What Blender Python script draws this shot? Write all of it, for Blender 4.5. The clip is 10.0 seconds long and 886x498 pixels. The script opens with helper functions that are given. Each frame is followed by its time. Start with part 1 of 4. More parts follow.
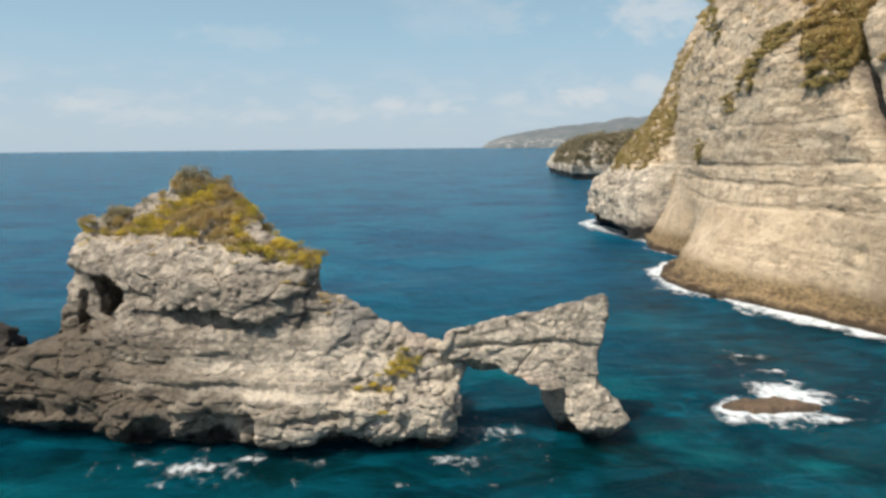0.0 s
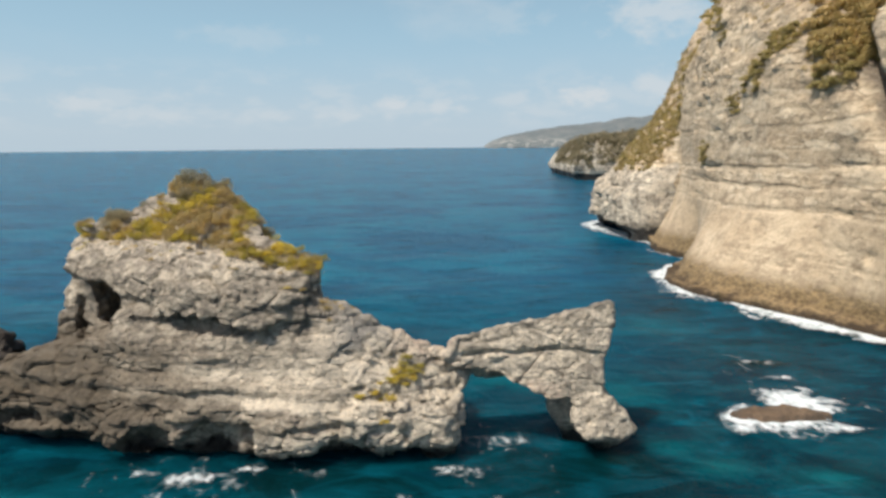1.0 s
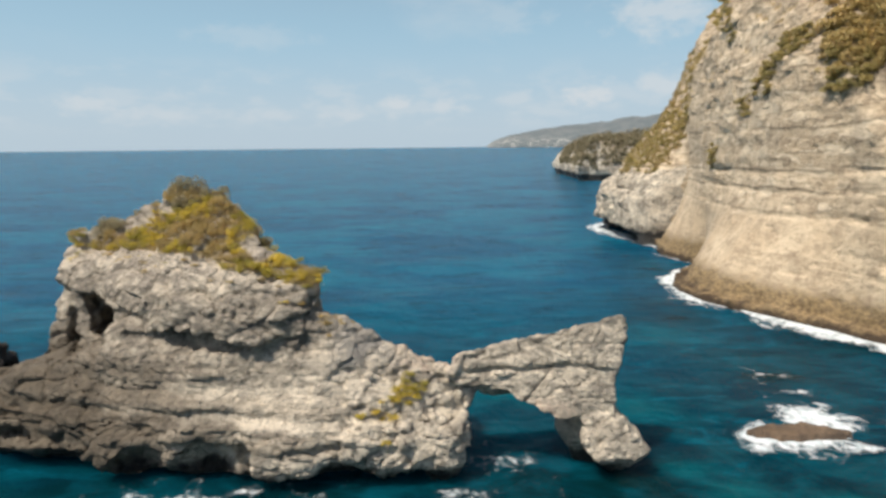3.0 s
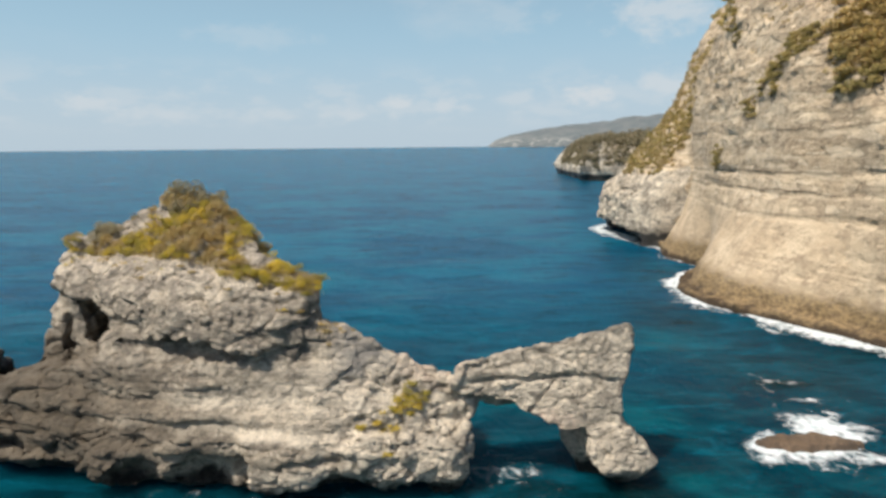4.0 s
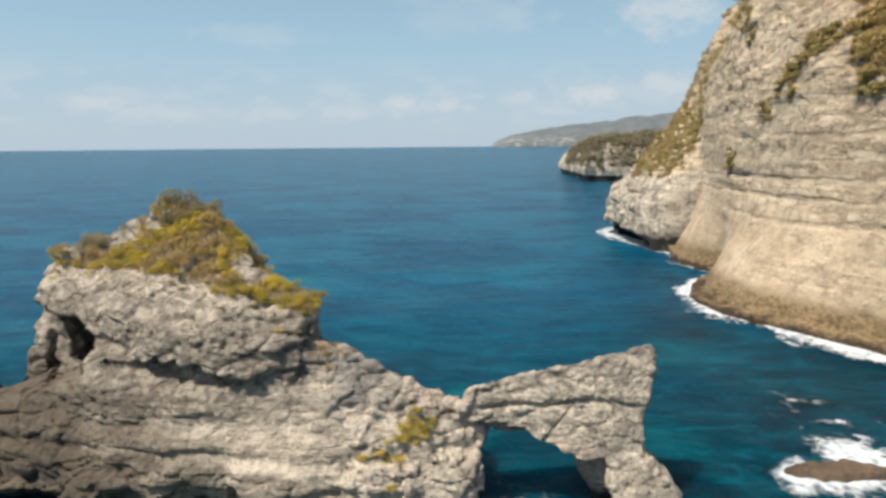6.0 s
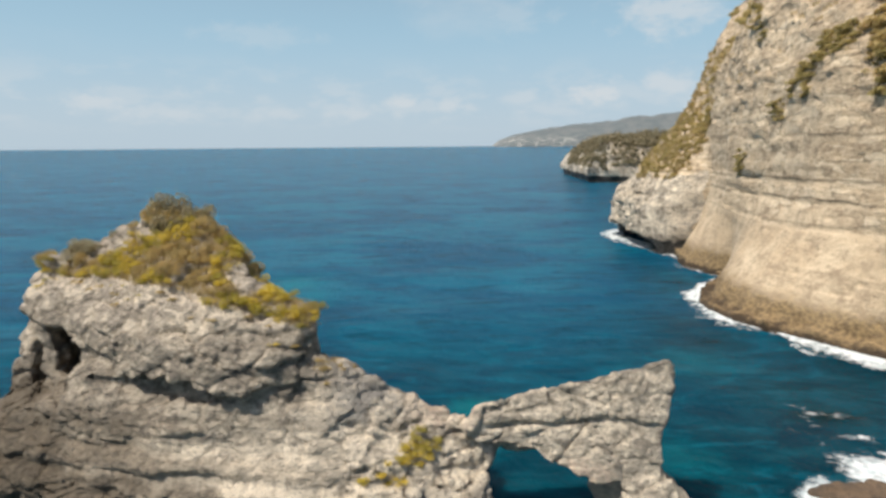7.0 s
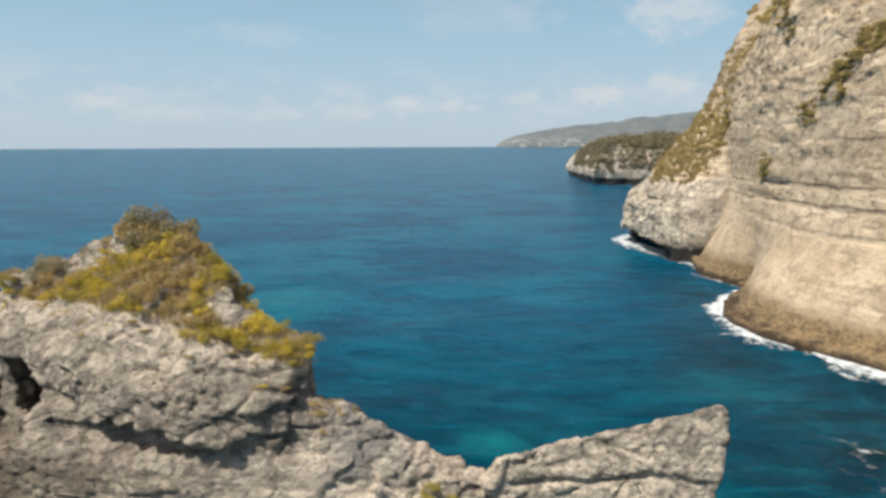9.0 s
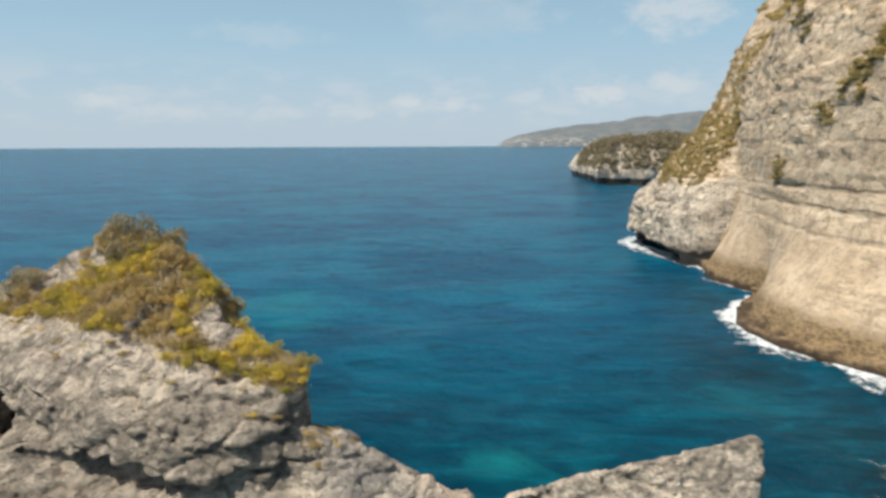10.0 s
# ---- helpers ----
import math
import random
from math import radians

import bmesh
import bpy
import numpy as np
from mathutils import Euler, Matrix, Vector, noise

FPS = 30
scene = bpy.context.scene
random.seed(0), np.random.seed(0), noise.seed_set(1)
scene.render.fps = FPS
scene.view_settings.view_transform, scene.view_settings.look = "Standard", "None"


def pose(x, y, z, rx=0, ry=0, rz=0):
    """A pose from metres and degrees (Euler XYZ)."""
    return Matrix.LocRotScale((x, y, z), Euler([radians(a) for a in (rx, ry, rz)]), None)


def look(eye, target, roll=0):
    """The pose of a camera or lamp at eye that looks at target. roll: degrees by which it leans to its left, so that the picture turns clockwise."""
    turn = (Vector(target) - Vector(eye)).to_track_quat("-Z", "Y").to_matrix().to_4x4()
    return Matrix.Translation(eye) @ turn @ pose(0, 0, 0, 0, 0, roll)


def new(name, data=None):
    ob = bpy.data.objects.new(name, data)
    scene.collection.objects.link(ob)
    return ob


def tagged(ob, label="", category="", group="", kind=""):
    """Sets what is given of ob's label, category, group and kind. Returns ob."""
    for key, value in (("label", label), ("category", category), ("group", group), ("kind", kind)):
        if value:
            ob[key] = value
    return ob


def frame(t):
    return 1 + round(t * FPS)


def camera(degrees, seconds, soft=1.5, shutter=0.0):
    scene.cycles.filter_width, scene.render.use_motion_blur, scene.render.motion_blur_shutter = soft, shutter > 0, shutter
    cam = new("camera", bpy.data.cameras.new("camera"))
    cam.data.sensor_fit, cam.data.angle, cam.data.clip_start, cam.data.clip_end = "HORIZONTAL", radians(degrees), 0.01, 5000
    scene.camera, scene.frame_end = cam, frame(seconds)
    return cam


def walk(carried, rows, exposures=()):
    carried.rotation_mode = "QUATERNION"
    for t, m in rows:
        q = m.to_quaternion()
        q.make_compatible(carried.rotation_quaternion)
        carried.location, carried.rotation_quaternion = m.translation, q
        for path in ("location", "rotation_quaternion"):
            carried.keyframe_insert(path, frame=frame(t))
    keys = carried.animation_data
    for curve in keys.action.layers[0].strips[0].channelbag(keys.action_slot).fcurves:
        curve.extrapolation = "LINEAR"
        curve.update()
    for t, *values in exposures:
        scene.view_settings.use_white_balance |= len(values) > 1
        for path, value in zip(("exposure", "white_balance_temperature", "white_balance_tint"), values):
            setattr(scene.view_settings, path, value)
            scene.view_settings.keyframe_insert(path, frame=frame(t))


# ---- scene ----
cam = camera(74.2, 10.0, soft=3.0)
PATH = [
    (0, (0.051, -0.044, 30.181), (0.041, 1.925, 29.83), -0.6),
    (0.5, (-0.084, 0.55, 30.341), (-0.095, 2.519, 29.989), -0.6),
    (1, (-0.13, 1.24, 30.543), (-0.145, 3.209, 30.191), -0.6),
    (1.5, (-0.179, 1.893, 30.767), (-0.196, 3.861, 30.414), -0.6),
    (2, (-0.178, 2.534, 30.977), (-0.198, 4.502, 30.624), -0.6),
    (2.5, (-0.23, 3.185, 31.173), (-0.253, 5.153, 30.82), -0.6),
    (4, (-0.401, 5.289, 31.79), (-0.431, 7.257, 31.435), -0.6),
    (4.5, (-0.487, 6.063, 32.044), (-0.52, 8.031, 31.689), -0.6),
    (5, (-0.621, 7.005, 32.228), (-0.654, 8.973, 31.872), -0.6),
    (5.5, (-0.771, 8.082, 32.375), (-0.807, 10.05, 32.019), -0.6),
    (7, (-1.36, 12.397, 32.783), (-1.403, 14.364, 32.426), -0.5),
    (7.5, (-1.636, 14.138, 32.929), (-1.682, 16.105, 32.572), -0.5),
    (8, (-1.878, 15.899, 33.046), (-1.926, 17.866, 32.689), -0.4),
    (8.5, (-2.193, 17.797, 33.158), (-2.244, 19.764, 32.801), -0.4),
    (9, (-2.488, 19.654, 33.305), (-2.54, 21.621, 32.949), -0.3),
    (9.5, (-2.723, 21.548, 33.497), (-2.778, 23.515, 33.14), -0.3),
    (10, (-2.906, 23.478, 33.661), (-2.964, 25.445, 33.303), -0.3),
]
walk(cam, [(t, look(eye, target, roll)) for t, eye, target, roll in PATH])

# ---- world, sun, exposure ----
SUN_TO = Vector((-0.44, -0.27, 0.86)).normalized()
SUN_ELEVATION = math.asin(SUN_TO.z)
SUN_ROTATION = math.atan2(SUN_TO.x, SUN_TO.y)
scene.view_settings.exposure = 0.0

sun = new("sun", bpy.data.lights.new("sun", "SUN"))
sun.data.energy, sun.data.angle, sun.data.color = 5.0, radians(0.6), (1.0, 0.93, 0.82)
sun.matrix_world = look(SUN_TO * 300, (0, 0, 0))


class Nodes:
    """A short hand for node trees."""

    def __init__(self, tree):
        self.tree = tree
        tree.nodes.clear()

    def add(self, kind, at=None, **inputs):
        node = self.tree.nodes.new(kind)
        at = at or {}
        if "operation" in at:
            node.operation = at["operation"]
        if "use_clamp" in at:
            node.use_clamp = at["use_clamp"]
        if "interpolation_type" in at:
            node.interpolation_type = at["interpolation_type"]
        if "data_type" in at:
            node.data_type, node.blend_type = at["data_type"], at["blend_type"]
        if "attribute_name" in at:
            node.attribute_name = at["attribute_name"]
        if "feature" in at:
            node.feature = at["feature"]
        for key, value in inputs.items():
            slot = node.inputs[int(key[1:])] if key[0] == "_" and key[1:].isdigit() else node.inputs[key.replace("_", " ")]
            if isinstance(value, bpy.types.NodeSocket):
                self.tree.links.new(value, slot)
            else:
                slot.default_value = value
        return node

    def math(self, op, a, b=0.0, c=0.0, clamp=False):
        return self.add("ShaderNodeMath", {"operation": op, "use_clamp": clamp}, _0=a, _1=b, _2=c).outputs[0]

    def noise(self, vector, scale, detail=6.0, rough=0.55, distortion=0.0):
        return self.add("ShaderNodeTexNoise", None, Vector=vector, Scale=scale, Detail=detail, Roughness=rough, Distortion=distortion).outputs[0]

    def scaled(self, vector, x, y, z):
        return self.add("ShaderNodeVectorMath", {"operation": "MULTIPLY"}, _0=vector, _1=(x, y, z)).outputs[0]

    def step(self, value, low, high, out_low=0.0, out_high=1.0):
        return self.add("ShaderNodeMapRange", {"interpolation_type": "SMOOTHSTEP"}, _0=value, _1=low, _2=high, _3=out_low, _4=out_high).outputs[0]

    def mix(self, factor, a, b, blend="MIX"):
        node = self.add("ShaderNodeMix", {"data_type": "RGBA", "blend_type": blend})
        for slot, value in ((0, factor), (6, a), (7, b)):
            if isinstance(value, bpy.types.NodeSocket):
                self.tree.links.new(value, node.inputs[slot])
            else:
                node.inputs[slot].default_value = value if slot == 0 else (*value, 1.0)
        return node.outputs[2]


def make_world():
    world = bpy.data.worlds.new("world")
    scene.world = world
    world.use_nodes = True
    n = Nodes(world.node_tree)
    sky = n.add("ShaderNodeTexSky")
    sky.sky_type, sky.sun_disc, sky.sun_elevation, sky.sun_rotation = "NISHITA", False, SUN_ELEVATION, SUN_ROTATION
    sky.altitude, sky.air_density, sky.dust_density, sky.ozone_density = 30.0, 1.0, 2.2, 1.2
    ray = n.add("ShaderNodeTexCoord").outputs["Generated"]
    height = n.add("ShaderNodeSeparateXYZ", None, Vector=ray).outputs[2]
    # moist air, low banks of cumulus over the sea, thin veils higher up
    air = n.mix(n.step(height, 0.0, 0.20), (5.9, 7.2, 8.2), (4.3, 6.6, 8.2))
    haze = n.mix(n.step(height, 0.50, 0.12, 0.0, 0.92), sky.outputs[0], air)
    puffs = n.noise(n.scaled(ray, 1.0, 1.0, 2.6), 11.0, 8.0, 0.60)
    bank = n.math("MULTIPLY", n.step(height, 0.012, 0.05), n.step(height, 0.15, 0.07))
    low = n.math("MULTIPLY", n.step(puffs, 0.46, 0.63), bank)
    veil = n.math("MULTIPLY", n.step(n.noise(n.scaled(ray, 1.0, 1.0, 2.2), 3.4, 6.0, 0.6), 0.50, 0.78), n.step(height, 0.10, 0.22))
    cover = n.math("ADD", n.math("MULTIPLY", low, 0.30), n.math("MULTIPLY", veil, 0.30), clamp=True)
    # single clouds: bearing, height, half width, half depth, density
    parts = n.add("ShaderNodeSeparateXYZ", None, Vector=ray).outputs
    bearing = n.math("ARCTAN2", parts[0], parts[1])
    frayed = n.math("MULTIPLY", n.math("SUBTRACT", n.noise(n.scaled(ray, 1.0, 1.0, 1.9), 26.0, 7.0, 0.62), 0.5), 2.6)
    for turn, rise, wide, deep, dense in ((-0.54, 0.060, 0.055, 0.022, 0.55), (-0.46, 0.047, 0.09, 0.016, 0.45), (-0.28, 0.048, 0.06, 0.014, 0.40), (-0.17, 0.050, 0.05, 0.016, 0.45), (-0.085, 0.062, 0.035, 0.020, 0.65), (-0.01, 0.061, 0.05, 0.015, 0.55),
                                          (0.11, 0.072, 0.05, 0.015, 0.40), (0.232, 0.079, 0.05, 0.024, 0.75), (0.34, 0.088, 0.06, 0.028, 0.6), (0.335, 0.192, 0.09, 0.045, 0.6), (0.10, 0.195, 0.07, 0.030, 0.25), (-0.31, 0.165, 0.10, 0.022, 0.22)):
        across = n.math("DIVIDE", n.math("SUBTRACT", bearing, turn), wide)
        above = n.math("DIVIDE", n.math("SUBTRACT", height, rise), deep)
        body = n.math("SUBTRACT", n.math("ADD", 1.0, frayed), n.math("SQRT", n.math("ADD", n.math("MULTIPLY", across, across), n.math("MULTIPLY", above, above))))
        cover = n.math("MAXIMUM", cover, n.step(body, -0.15, 0.95, 0.0, dense))
    colour = n.mix(cover, haze, (7.8, 8.1, 8.3))
    back = n.add("ShaderNodeBackground", None, Color=colour, Strength=0.088)
    n.add("ShaderNodeOutputWorld", None, Surface=back.outputs[0])


make_world()


# ---- materials ----
def material(name):
    made = bpy.data.materials.new(name)
    made.use_nodes = True
    return made, Nodes(made.node_tree)


def finish(n, colour, roughness=0.9, normal=None, **more):
    shader = n.add("ShaderNodeBsdfPrincipled", None, Base_Color=colour, Roughness=roughness, **more)
    if normal:
        n.tree.links.new(normal, shader.inputs["Normal"])
    n.add("ShaderNodeOutputMaterial", None, Surface=shader.outputs[0])
    return shader


def rock_material(name, pale, warm, grey, dark, size=1.0, wet=1.2, brown=0.0, strata=0.5, lichen=0.5, bump=0.5, left_brown=None):
    """Limestone: pale and warm patches, grey weathering, thin beds, dark lichen, a wet foot and, on the cliff, a brown
    algae shelf.
    The last argument: a brown and the stretch of x over which it comes in, low down."""
    made, n = material(name)
    place = n.add("ShaderNodeNewGeometry").outputs["Position"]
    axes = n.add("ShaderNodeSeparateXYZ", None, Vector=place)
    high = axes.outputs[2]
    broad = n.noise(place, 0.13 / size, 5.0, 0.62)
    middle = n.noise(place, 0.50 / size, 9.0, 0.66)
    fine = n.noise(n.scaled(place, 1.0, 1.0, 1.5), 1.9 / size, 9.0, 0.70)
    grit = n.noise(place, 7.0 / size, 4.0, 0.6)
    beds = n.noise(n.scaled(place, 0.06 / size, 0.06 / size, 1.25 / size), 1.0, 7.0, 0.62, 0.5)
    runs = n.noise(n.scaled(place, 0.45 / size, 0.45 / size, 0.06 / size), 1.0, 6.0, 0.62)
    colour = n.mix(n.step(broad, 0.38, 0.60), pale, warm)
    colour = n.mix(n.step(middle, 0.46, 0.62), colour, grey)
    colour = n.mix(n.math("MULTIPLY", n.step(beds, 0.53, 0.64), strata), colour, dark)
    colour = n.mix(n.math("MULTIPLY", n.step(beds, 0.46, 0.36), strata), colour, pale)
    colour = n.mix(n.math("MULTIPLY", n.step(runs, 0.50, 0.66), lichen * 0.8), colour, tuple((a + b) / 2 for a, b in zip(grey, dark)))
    if left_brown:
        washed = n.math("MULTIPLY", n.step(n.math("ADD", axes.outputs[0], n.math("MULTIPLY", n.math("SUBTRACT", broad, 0.5), 30.0)), -22.0, -6.0), n.step(n.math("ADD", n.math("SUBTRACT", high, n.step(axes.outputs[0], -3.0, 3.0, 0.0, 4.0)), n.math("MULTIPLY", middle, 6.0)), 13.5, 9.0))
        colour = n.mix(n.math("MULTIPLY", washed, 0.75), colour, n.mix(n.step(middle, 0.42, 0.60), (0.80, 0.70, 0.55), (0.60, 0.515, 0.40)))
    patchy = n.step(n.noise(n.scaled(place, 1.0, 1.0, 1.8), 0.22 / size, 5.0, 0.6), 0.42, 0.62, 0.25, 1.0)
    colour = n.mix(n.math("MULTIPLY", n.math("MULTIPLY", n.step(fine, 0.51, 0.64), lichen), patchy), colour, dark)
    colour = n.mix(n.math("MULTIPLY", n.step(fine, 0.47, 0.38), 0.45), colour, pale)
    seams = n.noise(n.scaled(place, 0.25 / size, 0.25 / size, 1.9 / size), 1.0, 5.0, 0.6, 0.8)
    colour = n.mix(n.math("MULTIPLY", n.step(n.math("ABSOLUTE", n.math("SUBTRACT", seams, 0.5)), 0.020, 0.004), strata * 0.55), colour, dark)
    if left_brown:
        # shade on the down-facing lower head, painted into the rock colour
        head_shade = n.math("MULTIPLY", n.step(n.math("ADD", high, n.math("MULTIPLY", n.math("SUBTRACT", broad, 0.5), 4.0)), 10.2, 12.2), n.math("MULTIPLY", n.step(axes.outputs[0], -9.0, -13.0), n.step(high, 18.5, 16.0, 0.5, 1.0)))
        colour = n.mix(n.math("MULTIPLY", head_shade, n.step(middle, 0.38, 0.56, 0.4, 0.85)), colour, n.mix(n.step(fine, 0.42, 0.58), (0.31, 0.268, 0.215), (0.14, 0.122, 0.097)))
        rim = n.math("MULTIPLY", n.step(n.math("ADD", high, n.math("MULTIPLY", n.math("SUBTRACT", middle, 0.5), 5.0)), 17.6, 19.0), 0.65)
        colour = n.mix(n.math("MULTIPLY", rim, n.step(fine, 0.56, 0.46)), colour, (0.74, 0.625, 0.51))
        bent = n.add("ShaderNodeVectorMath", {"operation": "ADD"}, _0=n.scaled(place, 1.0, 1.0, 1.6), _1=n.add("ShaderNodeTexNoise", None, Vector=place, Scale=0.7, Detail=4.0).outputs[1]).outputs[0]
        split = n.add("ShaderNodeTexVoronoi", {"feature": "DISTANCE_TO_EDGE"}, Vector=bent, Scale=0.42).outputs["Distance"]
        colour = n.mix(n.math("MULTIPLY", n.step(split, 0.05, 0.01), n.step(middle, 0.47, 0.60, 0.0, 0.25)), colour, dark)
        # blocks of unlike tone, chips within them
        tone = n.add("ShaderNodeSeparateXYZ", None, Vector=n.add("ShaderNodeTexVoronoi", {"feature": "F1"}, Vector=bent, Scale=0.55).outputs["Color"]).outputs
        chips = n.add("ShaderNodeSeparateXYZ", None, Vector=n.add("ShaderNodeTexVoronoi", {"feature": "F1"}, Vector=bent, Scale=1.7).outputs["Color"]).outputs
        colour = n.mix(n.step(tone[0], 0.55, 1.0, 0.0, 0.55), colour, grey)
        colour = n.mix(n.step(tone[1], 0.60, 1.0, 0.0, 0.55), colour, pale)
        colour = n.mix(n.step(chips[0], 0.55, 1.0, 0.0, 0.60), colour, tuple(c * 0.6 for c in grey))
        colour = n.mix(n.step(chips[1], 0.62, 1.0, 0.0, 0.60), colour, pale)
        wide = n.noise(n.scaled(bent, 1.0, 1.0, 1.5), 0.24, 5.0, 0.60)
        colour = n.mix(n.step(wide, 0.52, 0.66, 0.0, 0.60), colour, tuple(c * 0.75 for c in grey))
        colour = n.mix(n.step(wide, 0.47, 0.34, 0.0, 0.60), colour, pale)
        # the beds of the plinth, one over the other
        layer = n.math("ADD", n.math("ADD", high, n.math("MULTIPLY", axes.outputs[0], 0.05)), n.math("ADD", n.math("MULTIPLY", n.math("SUBTRACT", broad, 0.5), 2.2), n.math("MULTIPLY", n.math("SUBTRACT", fine, 0.5), 0.8)))
        bedded = n.math("MULTIPLY", n.step(axes.outputs[0], -8.0, -15.0), n.step(middle, 0.30, 0.55, 0.5, 1.0))
        for lies, half, share, hue in ((3.6, 0.7, 0.6, (0.27, 0.215, 0.155)), (4.6, 0.25, 0.6, (0.12, 0.095, 0.07)), (5.4, 0.35, 0.75, pale), (6.5, 0.5, 0.4, warm), (7.6, 0.3, 0.6, pale), (8.5, 0.3, 0.45, grey), (9.6, 0.5, 0.45, (0.26, 0.215, 0.165))):
            strip = n.step(n.math("ABSOLUTE", n.math("SUBTRACT", layer, lies)), half * 1.3, half * 0.5)
            colour = n.mix(n.math("MULTIPLY", n.math("MULTIPLY", strip, bedded), share), colour, hue)
        specks = n.noise(n.scaled(bent, 1.0, 1.0, 1.4), 3.4, 5.0, 0.68)
        colour = n.mix(n.step(specks, 0.56, 0.66, 0.0, 0.75), colour, dark)
        colour = n.mix(n.step(specks, 0.43, 0.34, 0.0, 0.45), colour, pale)
        # the same painted shade under the bulge once more, over the specks
        colour = n.mix(n.math("MULTIPLY", head_shade, n.step(middle, 0.38, 0.56, 0.12, 0.45)), colour, (0.185, 0.158, 0.126))
        # lichen on the beam of the arch, pinkish rock at the saddle, grey on the shoulder
        slab = n.math("MULTIPLY", n.step(axes.outputs[0], 0.6, 2.2), n.step(n.math("SUBTRACT", high, n.math("MULTIPLY", axes.outputs[0], 0.03)), 9.5, 10.1))
        colour = n.mix(n.math("MULTIPLY", slab, n.step(middle, 0.44, 0.58, 0.05, 0.6)), colour, n.mix(n.step(fine, 0.42, 0.60), (0.37, 0.33, 0.27), (0.16, 0.14, 0.105)))
        blush = n.math("MULTIPLY", n.step(n.math("ABSOLUTE", n.math("ADD", axes.outputs[0], 2.4)), 4.2, 1.0), n.step(n.math("ADD", high, n.math("MULTIPLY", middle, 3.0)), 10.6, 12.2))
        under = n.math("MULTIPLY", n.step(n.math("ABSOLUTE", n.math("SUBTRACT", axes.outputs[0], 9.4)), 3.0, 1.2), n.step(n.math("ADD", high, n.math("MULTIPLY", middle, 2.0)), 8.6, 7.6))
        colour = n.mix(n.math("MULTIPLY", n.math("MAXIMUM", blush, under), n.step(fine, 0.60, 0.45, 0.1, 0.6)), colour, (0.66, 0.50, 0.385))
        shoulder = n.math("MULTIPLY", n.step(n.math("ABSOLUTE", n.math("ADD", axes.outputs[0], 8.6)), 4.0, 1.5), n.step(n.math("ADD", high, n.math("MULTIPLY", broad, 4.0)), 11.0, 13.0))
        colour = n.mix(n.math("MULTIPLY", shoulder, n.step(middle, 0.36, 0.54, 0.15, 0.7)), colour, (0.25, 0.235, 0.22))
        colour = n.mix(n.math("MULTIPLY", n.step(axes.outputs[0], 1.0, 5.0), n.step(middle, 0.44, 0.60, 0.0, 0.35)), colour, tuple(c * 0.7 for c in grey))
        # browner and darker towards the low left end
        spread = n.math("ADD", axes.outputs[0], n.math("MULTIPLY", n.math("SUBTRACT", broad, 0.5), 34.0))
        lowly = n.step(n.math("ADD", high, n.math("MULTIPLY", middle, 5.0)), 15.5, 12.0)
        colour = n.mix(n.math("MULTIPLY", n.math("MULTIPLY", n.step(spread, left_brown[1], left_brown[2]), lowly), 0.88), colour, n.mix(n.step(n.math("ADD", n.math("MULTIPLY", middle, 0.7), n.math("MULTIPLY", fine, 0.3)), 0.42, 0.58), left_brown[0], tuple(c * 0.6 for c in left_brown[0])))
    edge = n.math("ADD", high, n.math("MULTIPLY", n.math("SUBTRACT", middle, 0.5), 5.0))
    if brown:
        shelf = n.mix(n.step(fine, 0.40, 0.60), (0.105, 0.066, 0.031), (0.29, 0.20, 0.092))
        colour = n.mix(n.math("MULTIPLY", n.step(edge, brown + 2.2, brown - 1.4), 0.9), colour, shelf)
        colour = n.mix(n.step(edge, 2.2, 0.8), colour, (0.055, 0.036, 0.020))
        warp = n.add("ShaderNodeVectorMath", {"operation": "ADD"}, _0=n.scaled(place, 0.30, 0.30, 0.75), _1=n.scaled(n.add("ShaderNodeTexNoise", None, Vector=place, Scale=0.5, Detail=5.0).outputs[1], 0.8, 0.8, 0.8)).outputs[0]
        above = n.step(n.math("ADD", high, n.math("MULTIPLY", n.math("SUBTRACT", broad, 0.5), 16.0)), 15.0, 21.0)
        flakes = n.noise(n.scaled(place, 0.9, 0.9, 2.6), 0.75, 7.0, 0.70, 0.8)
        crisp = n.math("MULTIPLY", above, n.step(broad, 0.35, 0.60, 0.45, 1.0))
        colour = n.mix(n.math("MULTIPLY", n.step(flakes, 0.54, 0.63, 0.0, 0.75), crisp), colour, (0.20, 0.145, 0.095))
        colour = n.mix(n.math("MULTIPLY", n.step(flakes, 0.46, 0.36, 0.0, 0.6), crisp), colour, (0.84, 0.70, 0.52))
        block = n.add("ShaderNodeSeparateXYZ", None, Vector=n.add("ShaderNodeTexVoronoi", {"feature": "F1"}, Vector=warp, Scale=1.0).outputs["Color"]).outputs[0]
        joint = n.add("ShaderNodeTexVoronoi", {"feature": "DISTANCE_TO_EDGE"}, Vector=warp, Scale=1.0).outputs["Distance"]
        colour = n.mix(n.math("MULTIPLY", n.step(block, 0.55, 1.0, 0.0, 0.40), above), colour, (0.40, 0.31, 0.215))
        colour = n.mix(n.math("MULTIPLY", n.step(block, 0.40, 0.0, 0.0, 0.5), above), colour, (0.76, 0.645, 0.48))
        colour = n.mix(n.math("MULTIPLY", n.math("MULTIPLY", n.step(joint, 0.07, 0.01), n.step(middle, 0.44, 0.56, 0.0, 0.6)), above), colour, (0.13, 0.10, 0.07))
        level = n.math("ADD", high, n.math("ADD", n.math("MULTIPLY", n.math("SUBTRACT", broad, 0.5), 3.0), n.math("ADD", n.math("MULTIPLY", n.math("SUBTRACT", fine, 0.5), 0.7), n.math("MULTIPLY", n.math("SUBTRACT", axes.outputs[1], 120.0), 0.025))))
